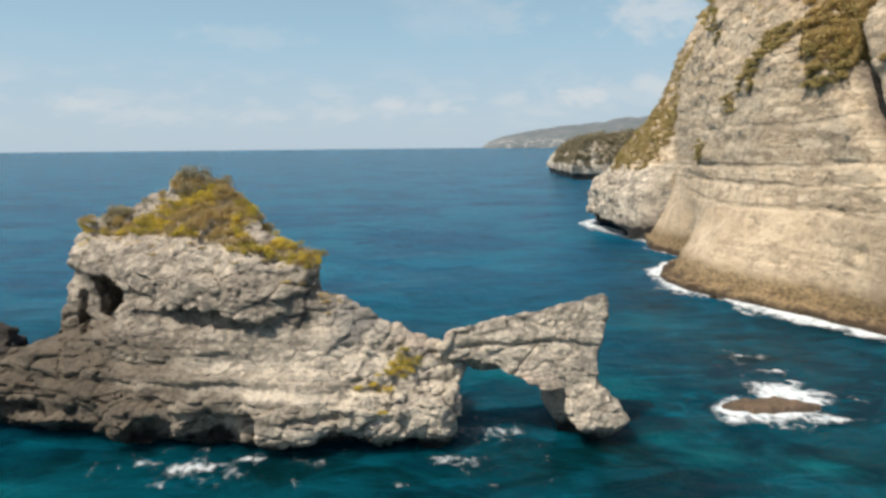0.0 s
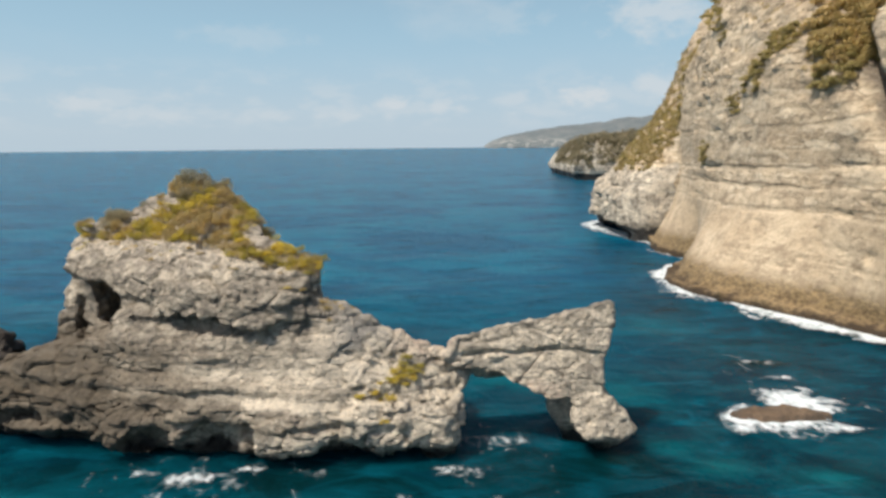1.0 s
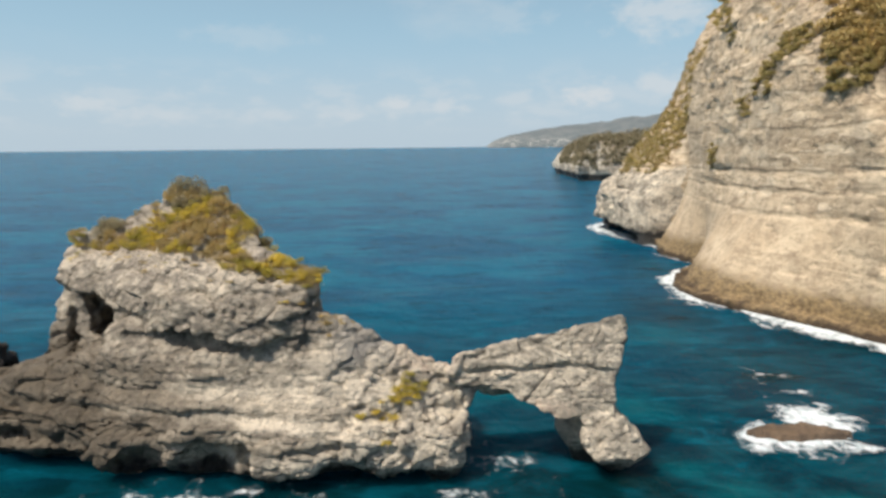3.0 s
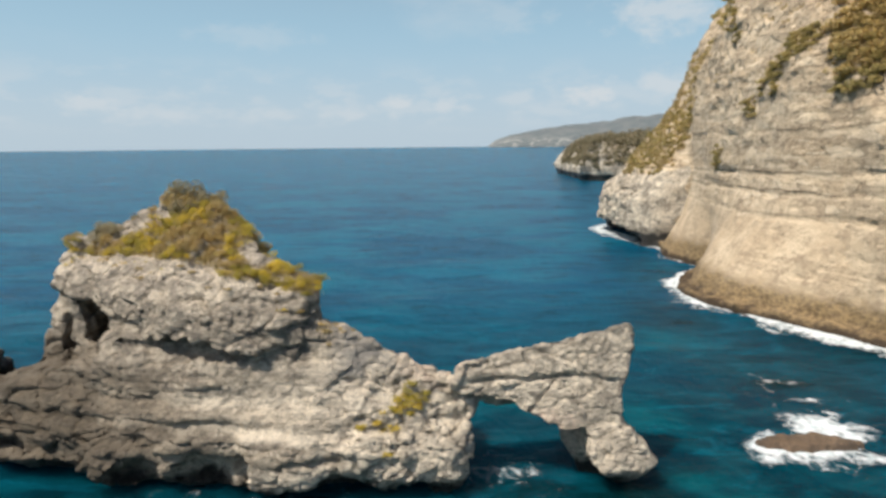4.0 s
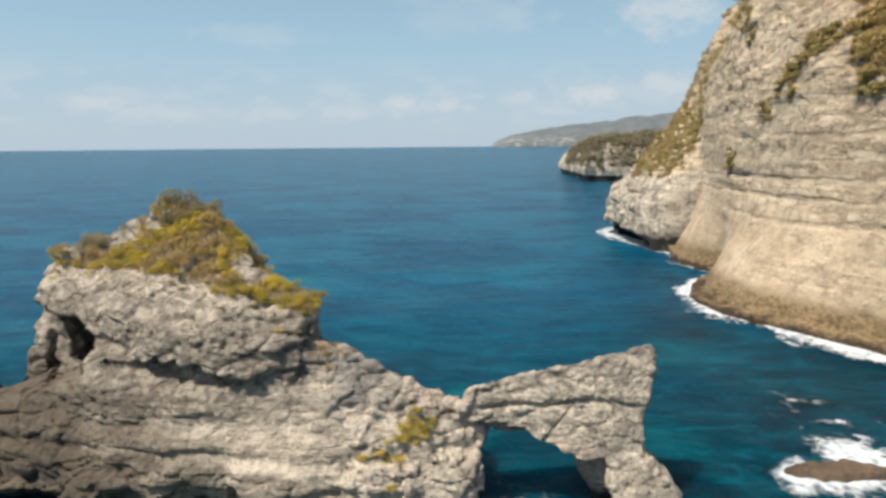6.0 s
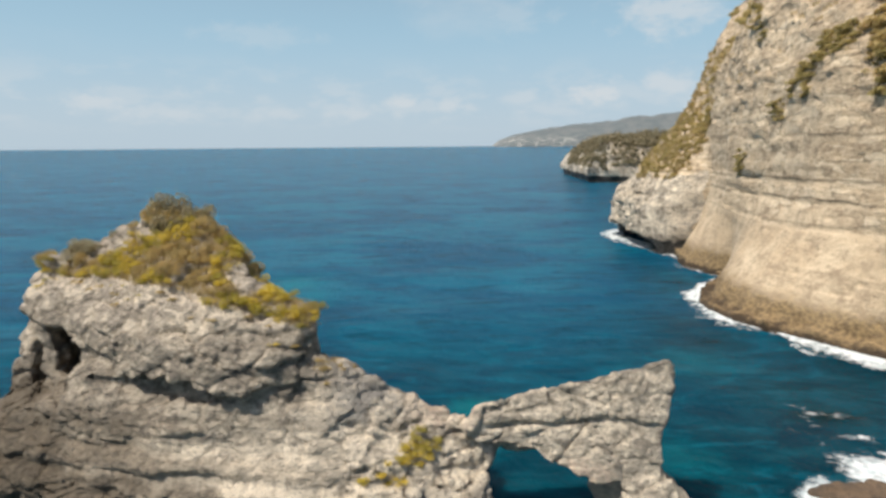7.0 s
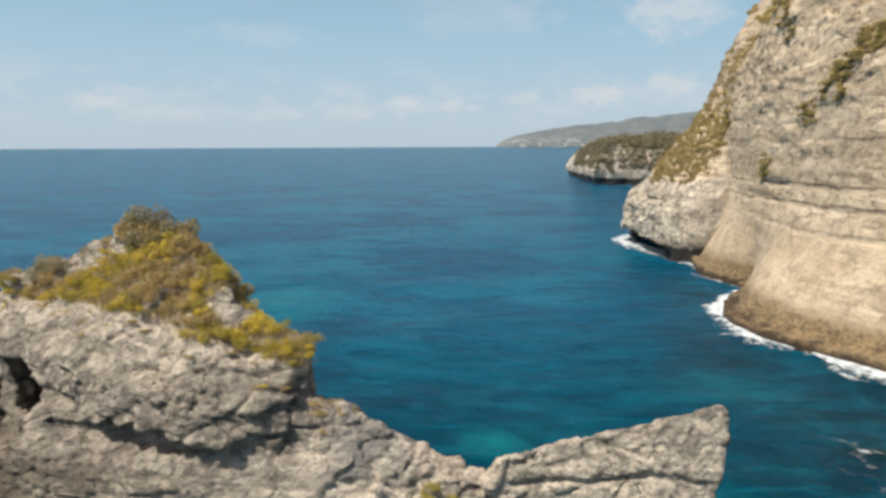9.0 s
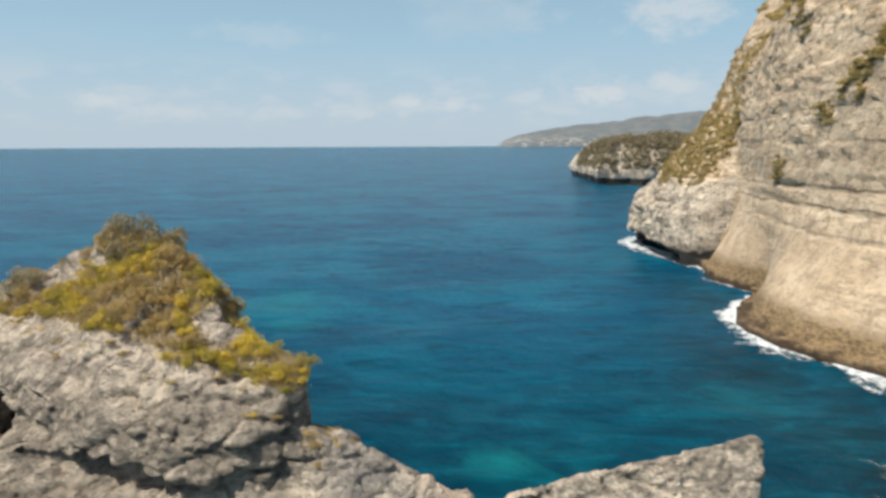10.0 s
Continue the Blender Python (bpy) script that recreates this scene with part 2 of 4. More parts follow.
        broken = n.step(n.noise(n.scaled(place, 0.09, 0.09, 0.5), 1.0, 4.0, 0.6), 0.40, 0.52)
        for lies, wide, share in ((17.6, 0.16, 0.45), (22.0, 0.24, 0.9), (23.4, 0.12, 0.4), (25.6, 0.26, 0.9), (29.2, 0.13, 0.5), (33.6, 0.2, 0.7), (36.5, 0.12, 0.4), (40.0, 0.18, 0.6), (44.5, 0.15, 0.5)):
            line = n.step(n.math("ABSOLUTE", n.math("SUBTRACT", level, lies)), wide * 1.5, wide * 0.4)
            colour = n.mix(n.math("MULTIPLY", n.math("MULTIPLY", line, broken), share * 0.7), colour, (0.10, 0.075, 0.05))
            ledge = n.step(n.math("ABSOLUTE", n.math("SUBTRACT", level, lies - 0.7)), 0.5, 0.2)
            colour = n.mix(n.math("MULTIPLY", ledge, share * 0.45), colour, pale)
        # shade of the slanting gully, painted as a dark stripe along it
        across = n.math("ABSOLUTE", n.math("SUBTRACT", n.math("SUBTRACT", axes.outputs[1], 73.2), n.math("MULTIPLY", high, 0.66)))
        gully = n.math("MULTIPLY", n.step(n.math("ADD", across, n.math("MULTIPLY", n.math("SUBTRACT", middle, 0.5), 4.0)), 3.4, 1.8), n.math("MULTIPLY", n.step(high, 22.0, 27.0), n.step(high, 52.0, 46.0)))
        colour = n.mix(n.math("MULTIPLY", gully, 0.9), colour, n.mix(n.step(fine, 0.42, 0.58), (0.22, 0.18, 0.14), (0.12, 0.095, 0.07)))
        weather = n.math("MULTIPLY", n.step(n.math("ADD", high, n.math("MULTIPLY", n.math("SUBTRACT", broad, 0.5), 60.0)), 30.0, 52.0), n.step(middle, 0.42, 0.58, 0.0, 0.4))
        colour = n.mix(weather, colour, n.mix(n.step(fine, 0.42, 0.60), (0.62, 0.49, 0.34), (0.32, 0.245, 0.17)))
    colour = n.mix(n.step(edge, wet + 0.8, wet - 0.5), colour, (0.024, 0.021, 0.017))
    pits = n.add("ShaderNodeTexVoronoi", {"feature": "F1"}, Vector=place, Scale=1.7 / size).outputs["Distance"]
    relief = n.math("ADD", n.math("MULTIPLY", middle, 0.6), n.math("ADD", n.math("MULTIPLY", fine, 0.55), n.math("ADD", n.math("MULTIPLY", pits, 0.22), n.math("ADD", n.math("MULTIPLY", beds, 0.6 * strata), n.math("ADD", n.math("MULTIPLY", grit, 0.06), n.step(n.math("ABSOLUTE", n.math("SUBTRACT", seams, 0.5)), 0.004, 0.03, 0.0, 0.05))))))
    if left_brown:
        shards = n.add("ShaderNodeTexVoronoi", {"feature": "F1"}, Vector=bent, Scale=1.15).outputs["Distance"]
        splinters = n.add("ShaderNodeTexVoronoi", {"feature": "F1"}, Vector=bent, Scale=3.6).outputs["Distance"]
        relief = n.math("ADD", relief, n.math("ADD", n.math("MULTIPLY", shards, -0.22), n.math("ADD", n.math("MULTIPLY", splinters, -0.14), n.math("MULTIPLY", specks, -0.18))))
    if brown:
        relief = n.math("SUBTRACT", relief, n.math("MULTIPLY", n.math("MULTIPLY", flakes, crisp), 0.9))
    rough = n.step(edge, wet - 0.4, wet + 0.8, 0.35, 0.93)
    normal = n.add("ShaderNodeBump", None, Height=relief, Strength=bump, Distance=1.0 * size).outputs[0]
    finish(n, colour, rough, normal)
    return made


def leaf_material(name, green, yellow, dry, wither=0.4):
    made, n = material(name)
    geometry = n.add("ShaderNodeNewGeometry")
    island = geometry.outputs["Random Per Island"]
    each = n.add("ShaderNodeObjectInfo").outputs["Random"]
    patch = n.noise(geometry.outputs["Position"], 0.35, 3.0)
    colour = n.mix(n.step(n.math("ADD", n.math("MULTIPLY", each, 0.6), n.math("MULTIPLY", patch, 0.6)), 0.35, 0.85), green, yellow)
    colour = n.mix(n.math("MULTIPLY", n.step(island, 1.0 - wither, 1.0), 0.85), colour, dry)
    colour = n.mix(n.step(n.math("FRACT", n.math("MULTIPLY", island, 7.31)), 0.3, 0.0, 0.0, 0.4), colour, tuple(c * 0.5 for c in green))
    shader = n.add("ShaderNodeBsdfPrincipled", None, Base_Color=colour, Roughness=0.65)
    glow = n.add("ShaderNodeBsdfTranslucent", None, Color=colour)
    both = n.add("ShaderNodeMixShader", None, _0=0.35, _1=shader.outputs[0], _2=glow.outputs[0])
    n.add("ShaderNodeOutputMaterial", None, Surface=both.outputs[0])
    return made


def wood_material():
    made, n = material("bark")
    place = n.add("ShaderNodeNewGeometry").outputs["Position"]
    grain = n.noise(n.scaled(place, 6.0, 6.0, 1.5), 1.0, 6.0)
    finish(n, n.mix(grain, (0.08, 0.06, 0.045), (0.20, 0.16, 0.12)), 0.9)
    return made


def sea_material():
    """Deep water with swell, chop and ripples; shoals show turquoise, reefs dark, by the depth laid down in the sheet;
    dark reflections of the rocks are painted in with the reefs.
    """
    made, n = material("sea_water")
    place = n.add("ShaderNodeNewGeometry").outputs["Position"]
    away = n.add("ShaderNodeSeparateXYZ", None, Vector=place).outputs[1]
    shoal = n.add("ShaderNodeAttribute", {"attribute_name": "shoal"}).outputs["Fac"]
    reef_and_reflection = n.add("ShaderNodeAttribute", {"attribute_name": "reef_and_reflection"}).outputs["Fac"]
    streaks = n.noise(n.scaled(place, 0.016, 0.030, 1.0), 1.0, 7.0, 0.62, 0.8)
    mottle = n.noise(n.scaled(place, 0.085, 0.13, 1.0), 1.0, 7.0, 0.62, 0.8)
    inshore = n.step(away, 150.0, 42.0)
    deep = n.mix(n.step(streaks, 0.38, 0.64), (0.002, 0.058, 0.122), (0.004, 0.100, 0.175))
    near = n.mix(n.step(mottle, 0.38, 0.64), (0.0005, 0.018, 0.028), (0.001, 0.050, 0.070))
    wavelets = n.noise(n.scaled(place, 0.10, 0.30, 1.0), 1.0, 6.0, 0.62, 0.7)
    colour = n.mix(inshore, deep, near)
    colour = n.mix(n.step(wavelets, 0.50, 0.66, 0.0, 0.5), colour, (0.001, 0.022, 0.042))
    colour = n.mix(n.step(wavelets, 0.48, 0.34, 0.0, 0.32), colour, (0.003, 0.125, 0.190))
    colour = n.mix(n.math("MULTIPLY", shoal, n.step(mottle, 0.30, 0.62, 0.15, 1.0)), colour, (0.006, 0.19, 0.21))
    colour = n.mix(n.math("MULTIPLY", reef_and_reflection, n.step(mottle, 0.65, 0.40, 0.3, 1.0)), colour, (0.001, 0.013, 0.013))
    swell = n.noise(n.scaled(place, 0.034, 0.060, 1.0), 1.0, 3.0, 0.5, 0.3)
    chop = n.noise(n.scaled(place, 0.24, 0.32, 1.0), 1.0, 6.0, 0.62, 0.6)
    ripple = n.noise(place, 1.9, 5.0, 0.6, 0.4)
    height = n.math("ADD", n.math("MULTIPLY", swell, 3.2), n.math("ADD", n.math("MULTIPLY", chop, 1.1), n.math("MULTIPLY", ripple, 0.10)))
    normal = n.add("ShaderNodeBump", None, Height=height, Strength=0.45, Distance=1.0).outputs[0]
    shader = finish(n, colour, 0.24, normal, IOR=1.10, Subsurface_Weight=0.85, Subsurface_Radius=(1.0, 1.0, 1.0), Subsurface_Scale=4.0)
    shader.subsurface_method = "BURLEY"
    return made


def foam_material():
    made, n = material("sea_foam")
    place = n.add("ShaderNodeNewGeometry").outputs["Position"]
    thick = n.add("ShaderNodeAttribute", {"attribute_name": "froth"}).outputs["Fac"]
    lace = n.add("ShaderNodeTexVoronoi", {"feature": "DISTANCE_TO_EDGE"}, Vector=n.add("ShaderNodeVectorMath", {"operation": "ADD"}, _0=place, _1=n.add("ShaderNodeTexNoise", None, Vector=place, Scale=0.6, Detail=4.0).outputs[1]).outputs[0], Scale=0.75).outputs["Distance"]
    clouds = n.noise(place, 0.55, 8.0, 0.65, 0.8)
    value = n.math("ADD", n.math("MULTIPLY", thick, 1.55), n.math("SUBTRACT", n.math("MULTIPLY", clouds, 2.6), n.math("ADD", 1.60, n.math("MULTIPLY", lace, 1.2))))
    cover = n.step(value, -0.1, 1.25, 0.0, 0.95)
    white = n.add("ShaderNodeBsdfPrincipled", None, Base_Color=n.mix(n.step(n.noise(place, 1.4, 6.0, 0.65), 0.35, 0.62), (0.50, 0.58, 0.60), (0.82, 0.84, 0.85)), Roughness=0.75)
    clear = n.add("ShaderNodeBsdfTransparent")
    both = n.add("ShaderNodeMixShader", None, _0=cover, _1=clear.outputs[0], _2=white.outputs[0])
    n.add("ShaderNodeOutputMaterial", None, Surface=both.outputs[0])
    return made


def far_material(name, low, high, glow):
    """Land seen through kilometres of sea air; the haze is put in as tinted emission."""
    made, n = material(name)
    place = n.add("ShaderNodeNewGeometry").outputs["Position"]
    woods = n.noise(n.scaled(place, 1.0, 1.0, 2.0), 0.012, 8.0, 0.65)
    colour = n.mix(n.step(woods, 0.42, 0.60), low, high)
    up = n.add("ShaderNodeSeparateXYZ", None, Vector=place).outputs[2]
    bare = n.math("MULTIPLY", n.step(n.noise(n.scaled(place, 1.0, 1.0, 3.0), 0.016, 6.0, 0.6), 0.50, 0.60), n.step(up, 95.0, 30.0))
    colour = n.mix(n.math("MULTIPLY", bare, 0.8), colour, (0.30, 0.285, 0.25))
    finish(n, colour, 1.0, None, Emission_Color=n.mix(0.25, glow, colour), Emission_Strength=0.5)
    return made


STACK_ROCK = rock_material("stack_limestone", (0.88, 0.755, 0.59), (0.60, 0.495, 0.37), (0.37, 0.32, 0.26), (0.085, 0.070, 0.055), 1.0, 1.5, 0.0, 0.45, 0.8, 0.85, ((0.115, 0.088, 0.058), -15.0, -36.0))
CLIFF_ROCK = rock_material("cliff_limestone", (0.66, 0.53, 0.37), (0.55, 0.42, 0.278), (0.43, 0.33, 0.225), (0.17, 0.125, 0.085), 1.5, -0.6, 5.2, 0.25, 0.5, 0.55)
SPUR_ROCK = rock_material("spur_limestone", (0.88, 0.77, 0.61), (0.60, 0.505, 0.385), (0.36, 0.31, 0.25), (0.07, 0.057, 0.045), 1.3, 4.4, 0.0, 0.4, 1.0, 1.1)
ISLET_ROCK = rock_material("islet_rock", (0.19, 0.13, 0.083), (0.145, 0.096, 0.06), (0.09, 0.064, 0.045), (0.06, 0.046, 0.032), 0.6, -0.2, 0.0, 0.4, 0.5, 0.6)
DARK_ROCK = rock_material("dark_rock", (0.06, 0.048, 0.038), (0.05, 0.038, 0.03), (0.04, 0.034, 0.03), (0.02, 0.017, 0.015), 0.8, 0.8, 0.0, 0.4, 0.5, 0.6)
# the cape's tall wet band also carries the painted shade of its base notch
HEAD_ROCK = rock_material("headland_limestone", (0.78, 0.69, 0.56), (0.56, 0.47, 0.36), (0.32, 0.28, 0.225), (0.12, 0.10, 0.08), 4.0, 5.0, 0.0, 0.5, 0.8, 0.8)
YELLOW_LEAF = leaf_material("yellow_green_leaves", (0.40, 0.345, 0.04), (0.78, 0.60, 0.06), (0.54, 0.41, 0.18))
GREY_LEAF = leaf_material("grey_green_leaves", (0.29, 0.265, 0.15), (0.44, 0.385, 0.235), (0.46, 0.36, 0.23), 0.6)
DRY_LEAF = leaf_material("dry_brown_leaves", (0.38, 0.295, 0.10), (0.57, 0.42, 0.15), (0.62, 0.45, 0.23), 0.6)
OLIVE_LEAF = leaf_material("olive_leaves", (0.31, 0.265, 0.085), (0.52, 0.415, 0.15), (0.56, 0.42, 0.22), 0.5)
SCRUB_LEAF = leaf_material("scrub_leaves", (0.17, 0.155, 0.085), (0.30, 0.25, 0.14), (0.42, 0.33, 0.21), 0.6)
STRAW = leaf_material("straw_grass", (0.40, 0.31, 0.13), (0.54, 0.41, 0.19), (0.62, 0.48, 0.29), 0.6)
BARK = wood_material()
SEA = sea_material()
FOAM = foam_material()


# ---- shaping ----
rng = np.random.default_rng(7)
LATTICE = rng.random((64, 64, 64)).astype(np.float32) * 2 - 1


def value_noise(p):
    """Smooth noise from -1 to 1 at the points p (n, 3)."""
    cell = np.floor(p).astype(np.int32)
    f = (p - cell).astype(np.float32)
    f = f * f * (3 - 2 * f)
    a, b = cell & 63, (cell + 1) & 63
    out = 0
    for ix, wx in ((a[:, 0], 1 - f[:, 0]), (b[:, 0], f[:, 0])):
        for iy, wy in ((a[:, 1], 1 - f[:, 1]), (b[:, 1], f[:, 1])):
            for iz, wz in ((a[:, 2], 1 - f[:, 2]), (b[:, 2], f[:, 2])):
                out = out + LATTICE[ix, iy, iz] * (wx * wy * wz)
    return out


def layered(p, size, octaves, gain=0.5, ridged=False):
    """Noise of several sizes, the largest of that many metres."""
    out, weight, k = 0, 1.0, 1.0 / size
    for i in range(octaves):
        v = value_noise(p * k + 17.3 * i + 5.1)
        out = out + weight * ((1 - 2 * np.abs(v)) if ridged else v)
        weight, k = weight * gain, k * 2.03
    return out


def outline_distance(points, u, v):
    """Signed distance in the plane (u, v) to a closed outline, negative inside."""
    best = np.full(np.broadcast(u, v).shape, 1e9, np.float32)
    inside = np.zeros(best.shape, bool)
    for (x0, z0), (x1, z1) in zip(points, points[1:] + points[:1]):
        dx, dz = x1 - x0, z1 - z0
        h = np.clip(((u - x0) * dx + (v - z0) * dz) / (dx * dx + dz * dz), 0, 1)
        best = np.minimum(best, (u - x0 - h * dx) ** 2 + (v - z0 - h * dz) ** 2)
        if dz:
            inside ^= ((z0 > v) != (z1 > v)) & (u < x0 + (v - z0) * dx / dz)
    return np.where(inside, -1, 1) * np.sqrt(best)


def join(a, b, k):
    h = np.clip(0.5 + 0.5 * (b - a) / k, 0, 1)
    return b * (1 - h) + a * h - k * h * (1 - h)


def cut(a, b, k):
    return -join(-a, -b, k)


def blob(x, y, z, centre, radii):
    a = np.sqrt(((x - centre[0]) / radii[0]) ** 2 + ((y - centre[1]) / radii[1]) ** 2 + ((z - centre[2]) / radii[2]) ** 2)
    return (a - 1) * min(radii)


def surface(field, low, step):
    """The zero surface of a field on a grid: points and four-sided faces."""
    inner = field < 0
    nx, ny, nz = field.shape
    total = np.zeros((nx - 1, ny - 1, nz - 1), np.int8)
    corners = [(i, j, k) for i in (0, 1) for j in (0, 1) for k in (0, 1)]
    for i, j, k in corners:
        total += inner[i:nx - 1 + i, j:ny - 1 + j, k:nz - 1 + k]
    cells = np.argwhere((total > 0) & (total < 8))
    number = np.full(total.shape, -1, np.int32)
    number[cells[:, 0], cells[:, 1], cells[:, 2]] = np.arange(len(cells))
    where, count = np.zeros((len(cells), 3), np.float64), np.zeros(len(cells))
    for a in corners:
        for axis in range(3):
            if a[axis]:
                continue
            b = list(a)
            b[axis] = 1
            va = field[cells[:, 0] + a[0], cells[:, 1] + a[1], cells[:, 2] + a[2]]
            vb = field[cells[:, 0] + b[0], cells[:, 1] + b[1], cells[:, 2] + b[2]]
            cross = (va < 0) != (vb < 0)
            t = np.where(cross, va / np.where(va == vb, 1, va - vb), 0)
            p = np.tile(np.array(a, float), (len(cells), 1))
            p[:, axis] += t
            where += p * cross[:, None]
            count += cross
    points = np.array(low) + step * (cells + where / count[:, None])
    faces = []
    for axis in range(3):
        o1, o2 = [(1, 2), (2, 0), (0, 1)][axis]
        lo = [slice(1, -1)] * 3
        hi = [slice(1, -1)] * 3
        lo[axis], hi[axis] = slice(0, -1), slice(1, None)
        va, vb = inner[tuple(lo)], inner[tuple(hi)]
        for flip in (False, True):
            e = np.argwhere((va & ~vb) if not flip else (~va & vb))
            off = np.ones(3, int)
            off[axis] = 0
            e = e + off
            q = []
            for d1, d2 in ((-1, -1), (0, -1), (0, 0), (-1, 0)):
                c = e.copy()
                c[:, o1] += d1
                c[:, o2] += d2
                q.append(number[c[:, 0], c[:, 1], c[:, 2]])
            q = np.stack(q, 1)
            faces.append(q[:, ::-1] if flip else q)
    return points, np.concatenate(faces)


def mesh_of(name, points, faces, smooth=True):
    """A mesh from arrays of points and of faces with one number of corners."""
    mesh = bpy.data.meshes.new(name)
    n, k = faces.shape
    mesh.vertices.add(len(points))
    mesh.vertices.foreach_set("co", np.asarray(points, np.float32).ravel())
    mesh.loops.add(n * k)
    mesh.loops.foreach_set("vertex_index", faces.astype(np.int32).ravel())
    mesh.polygons.add(n)
    mesh.polygons.foreach_set("loop_start", np.arange(0, n * k, k, dtype=np.int32))
    mesh.polygons.foreach_set("use_smooth", np.full(n, smooth))
    mesh.update(calc_edges=True)
    return mesh


def chosen(points, faces, keep):
    """The faces with that mark, and the points that they use."""
    f = faces[keep]
    used, back = np.unique(f, return_inverse=True)
    return points[used], back.reshape(f.shape)


def part(name, points, faces, made, parent=None, label="", smooth=True):
    ob = new(name, mesh_of(name, points, faces, smooth))
    ob.data.materials.append(made)
    if parent:
        ob.parent = parent
    return tagged(ob, label)


def normals_of(points, faces):
    out = np.zeros_like(points)
    n = np.cross(points[faces[:, 2]] - points[faces[:, 0]], points[faces[:, 3]] - points[faces[:, 1]])
    for k in range(4):
        np.add.at(out, faces[:, k], n)
    return out / np.maximum(np.linalg.norm(out, axis=1), 1e-9)[:, None]


def grid_axes(low, high, step):
    return [np.arange(a, b, step, dtype=np.float32) for a, b in zip(low, high)]


def roughened(field, axes, band, relief):
    """Adds relief(points) to the field near its zero surface."""
    near = np.argwhere(np.abs(field) < band)
    p = np.stack([axes[i][near[:, i]] for i in range(3)], 1)
    field[near[:, 0], near[:, 1], near[:, 2]] += relief(p)
    return field


def blocks(p, size, seed=0):
    """Angular blocks of about that size: a height from -1 to 1 with a slanting face on each, and the nearness (0 to 1) of the joints between them."""
    q = p / np.asarray(size, np.float32) + np.float32(13.7 * seed)
    base = np.floor(q - 0.5).astype(np.int32)
    first = np.full(len(p), 9.0, np.float32)
    second = first.copy()
    value = np.zeros(len(p), np.float32)
    for i in (0, 1):
        for j in (0, 1):
            for k in (0, 1):
                a, b, c = (base[:, 0] + i), (base[:, 1] + j), (base[:, 2] + k)
                pull = [LATTICE[(a + 7 * n) & 63, (b + 11 * n) & 63, (c + 5 * n) & 63] for n in range(1, 6)]
                away = [q[:, n] - (cell + 0.5 + 0.42 * pull[n]) for n, cell in enumerate((a, b, c))]
                d = away[0] ** 2 + away[1] ** 2 + away[2] ** 2
                near = d < first
                second = np.where(near, first, np.minimum(second, d))
                value = np.where(near, 0.6 * pull[3] + 0.8 * (away[2] * pull[4] + away[0] * pull[0] + away[1] * pull[2]), value)
                first = np.where(near, d, first)
    return value, np.clip(1 - (np.sqrt(second) - np.sqrt(first)) / 0.16, 0, 1)


def weathered(points, faces, relief):
    """The points moved along their normals by relief(points)."""
    return points + normals_of(points, faces) * relief(points.astype(np.float32))[:, None]


# ---- sea ----
def swell_of(x, y):
    return 0.25 * np.sin(0.05 * x + 0.17 * y) + 0.18 * np.sin(0.21 * y - 0.06 * x + 1.3)


def spots(x, y, places):
    out = np.zeros(np.broadcast(x, y).shape)
    for cx, cy, rx, ry, strength in places:
        out = np.maximum(out, strength * np.exp(-((x - cx) / rx) ** 2 - ((y - cy) / ry) ** 2))
    return out


SHOALS = [(-41, 145, 10, 7, 0.6), (-35, 130, 7, 5, 0.35), (2, 81, 4, 2.5, 0.7), (32, 98, 9, 5, 0.15), (10, 75, 6, 5, 0.45), (25.8, 53, 2.6, 1.5, 0.4), (35.8, 51, 3.6, 1.4, 0.4), (22, 57, 3, 2, 0.3), (-44, 46, 8, 3, 0.3), (22, 70, 6, 5, 0.18)]
# sunken reef, plus painted dark reflections below the stack and along the cliff
REEFS_AND_REFLECTIONS = [(14.5, 53.4, 6, 3.4, 1.0), (43.5, 79.5, 5, 2.4, 0.9), (62, 96, 15, 17, 0.7), (42, 108, 14, 18, 0.45), (50, 150, 9, 40, 0.45), (47, 84, 11, 9, 0.55), (8, 52, 12, 5, 0.9), (-12, 50, 14, 4, 0.9), (-32, 51, 12, 4, 0.7)]


def build_sea():
    across = np.concatenate([-np.geomspace(5200, 95, 26), np.linspace(-90, 90, 121), np.geomspace(95, 5200, 26)])
    ahead = np.concatenate([-np.geomspace(5200, 25, 26), np.linspace(-20, 130, 121), np.geomspace(133, 4990, 60)])
    x, y = np.meshgrid(across, ahead, indexing="ij")
    z = swell_of(x, y) * np.exp(-((np.hypot(x, y - 60) / 260) ** 2)) * 0.4
    points = np.stack([x.ravel(), y.ravel(), z.ravel()], 1)
    i = np.arange((len(across) - 1) * len(ahead)).reshape(len(across) - 1, len(ahead))[:, :-1].ravel()
    faces = np.stack([i, i + len(ahead), i + len(ahead) + 1, i + 1], 1)
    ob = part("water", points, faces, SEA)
    for name, places in (("shoal", SHOALS), ("reef_and_reflection", REEFS_AND_REFLECTIONS)):
        ob.data.attributes.new(name, "FLOAT", "POINT").data.foreach_set("value", np.clip(spots(x, y, places), 0, 1).ravel().astype(np.float32))
    tagged(ob, "deep blue sea with small waves and turquoise shoals", "sea", "", "structure")


build_sea()


# ---- the sea stack with its arch ----
PLINTH = [(0.4, -3), (0.4, 4.4), (1.2, 5.6), (2.2, 6.6), (2.6, 8.2), (1.2, 10.2), (-1, 10.9), (-2.9, 11.6), (-5.8, 13.0), (-9, 14.5), (-12.5, 16.4), (-22, 16.5), (-34, 14), (-42, 9.6), (-48, 7.8), (-54, 5.9), (-59, 4.2), (-61, -3)]
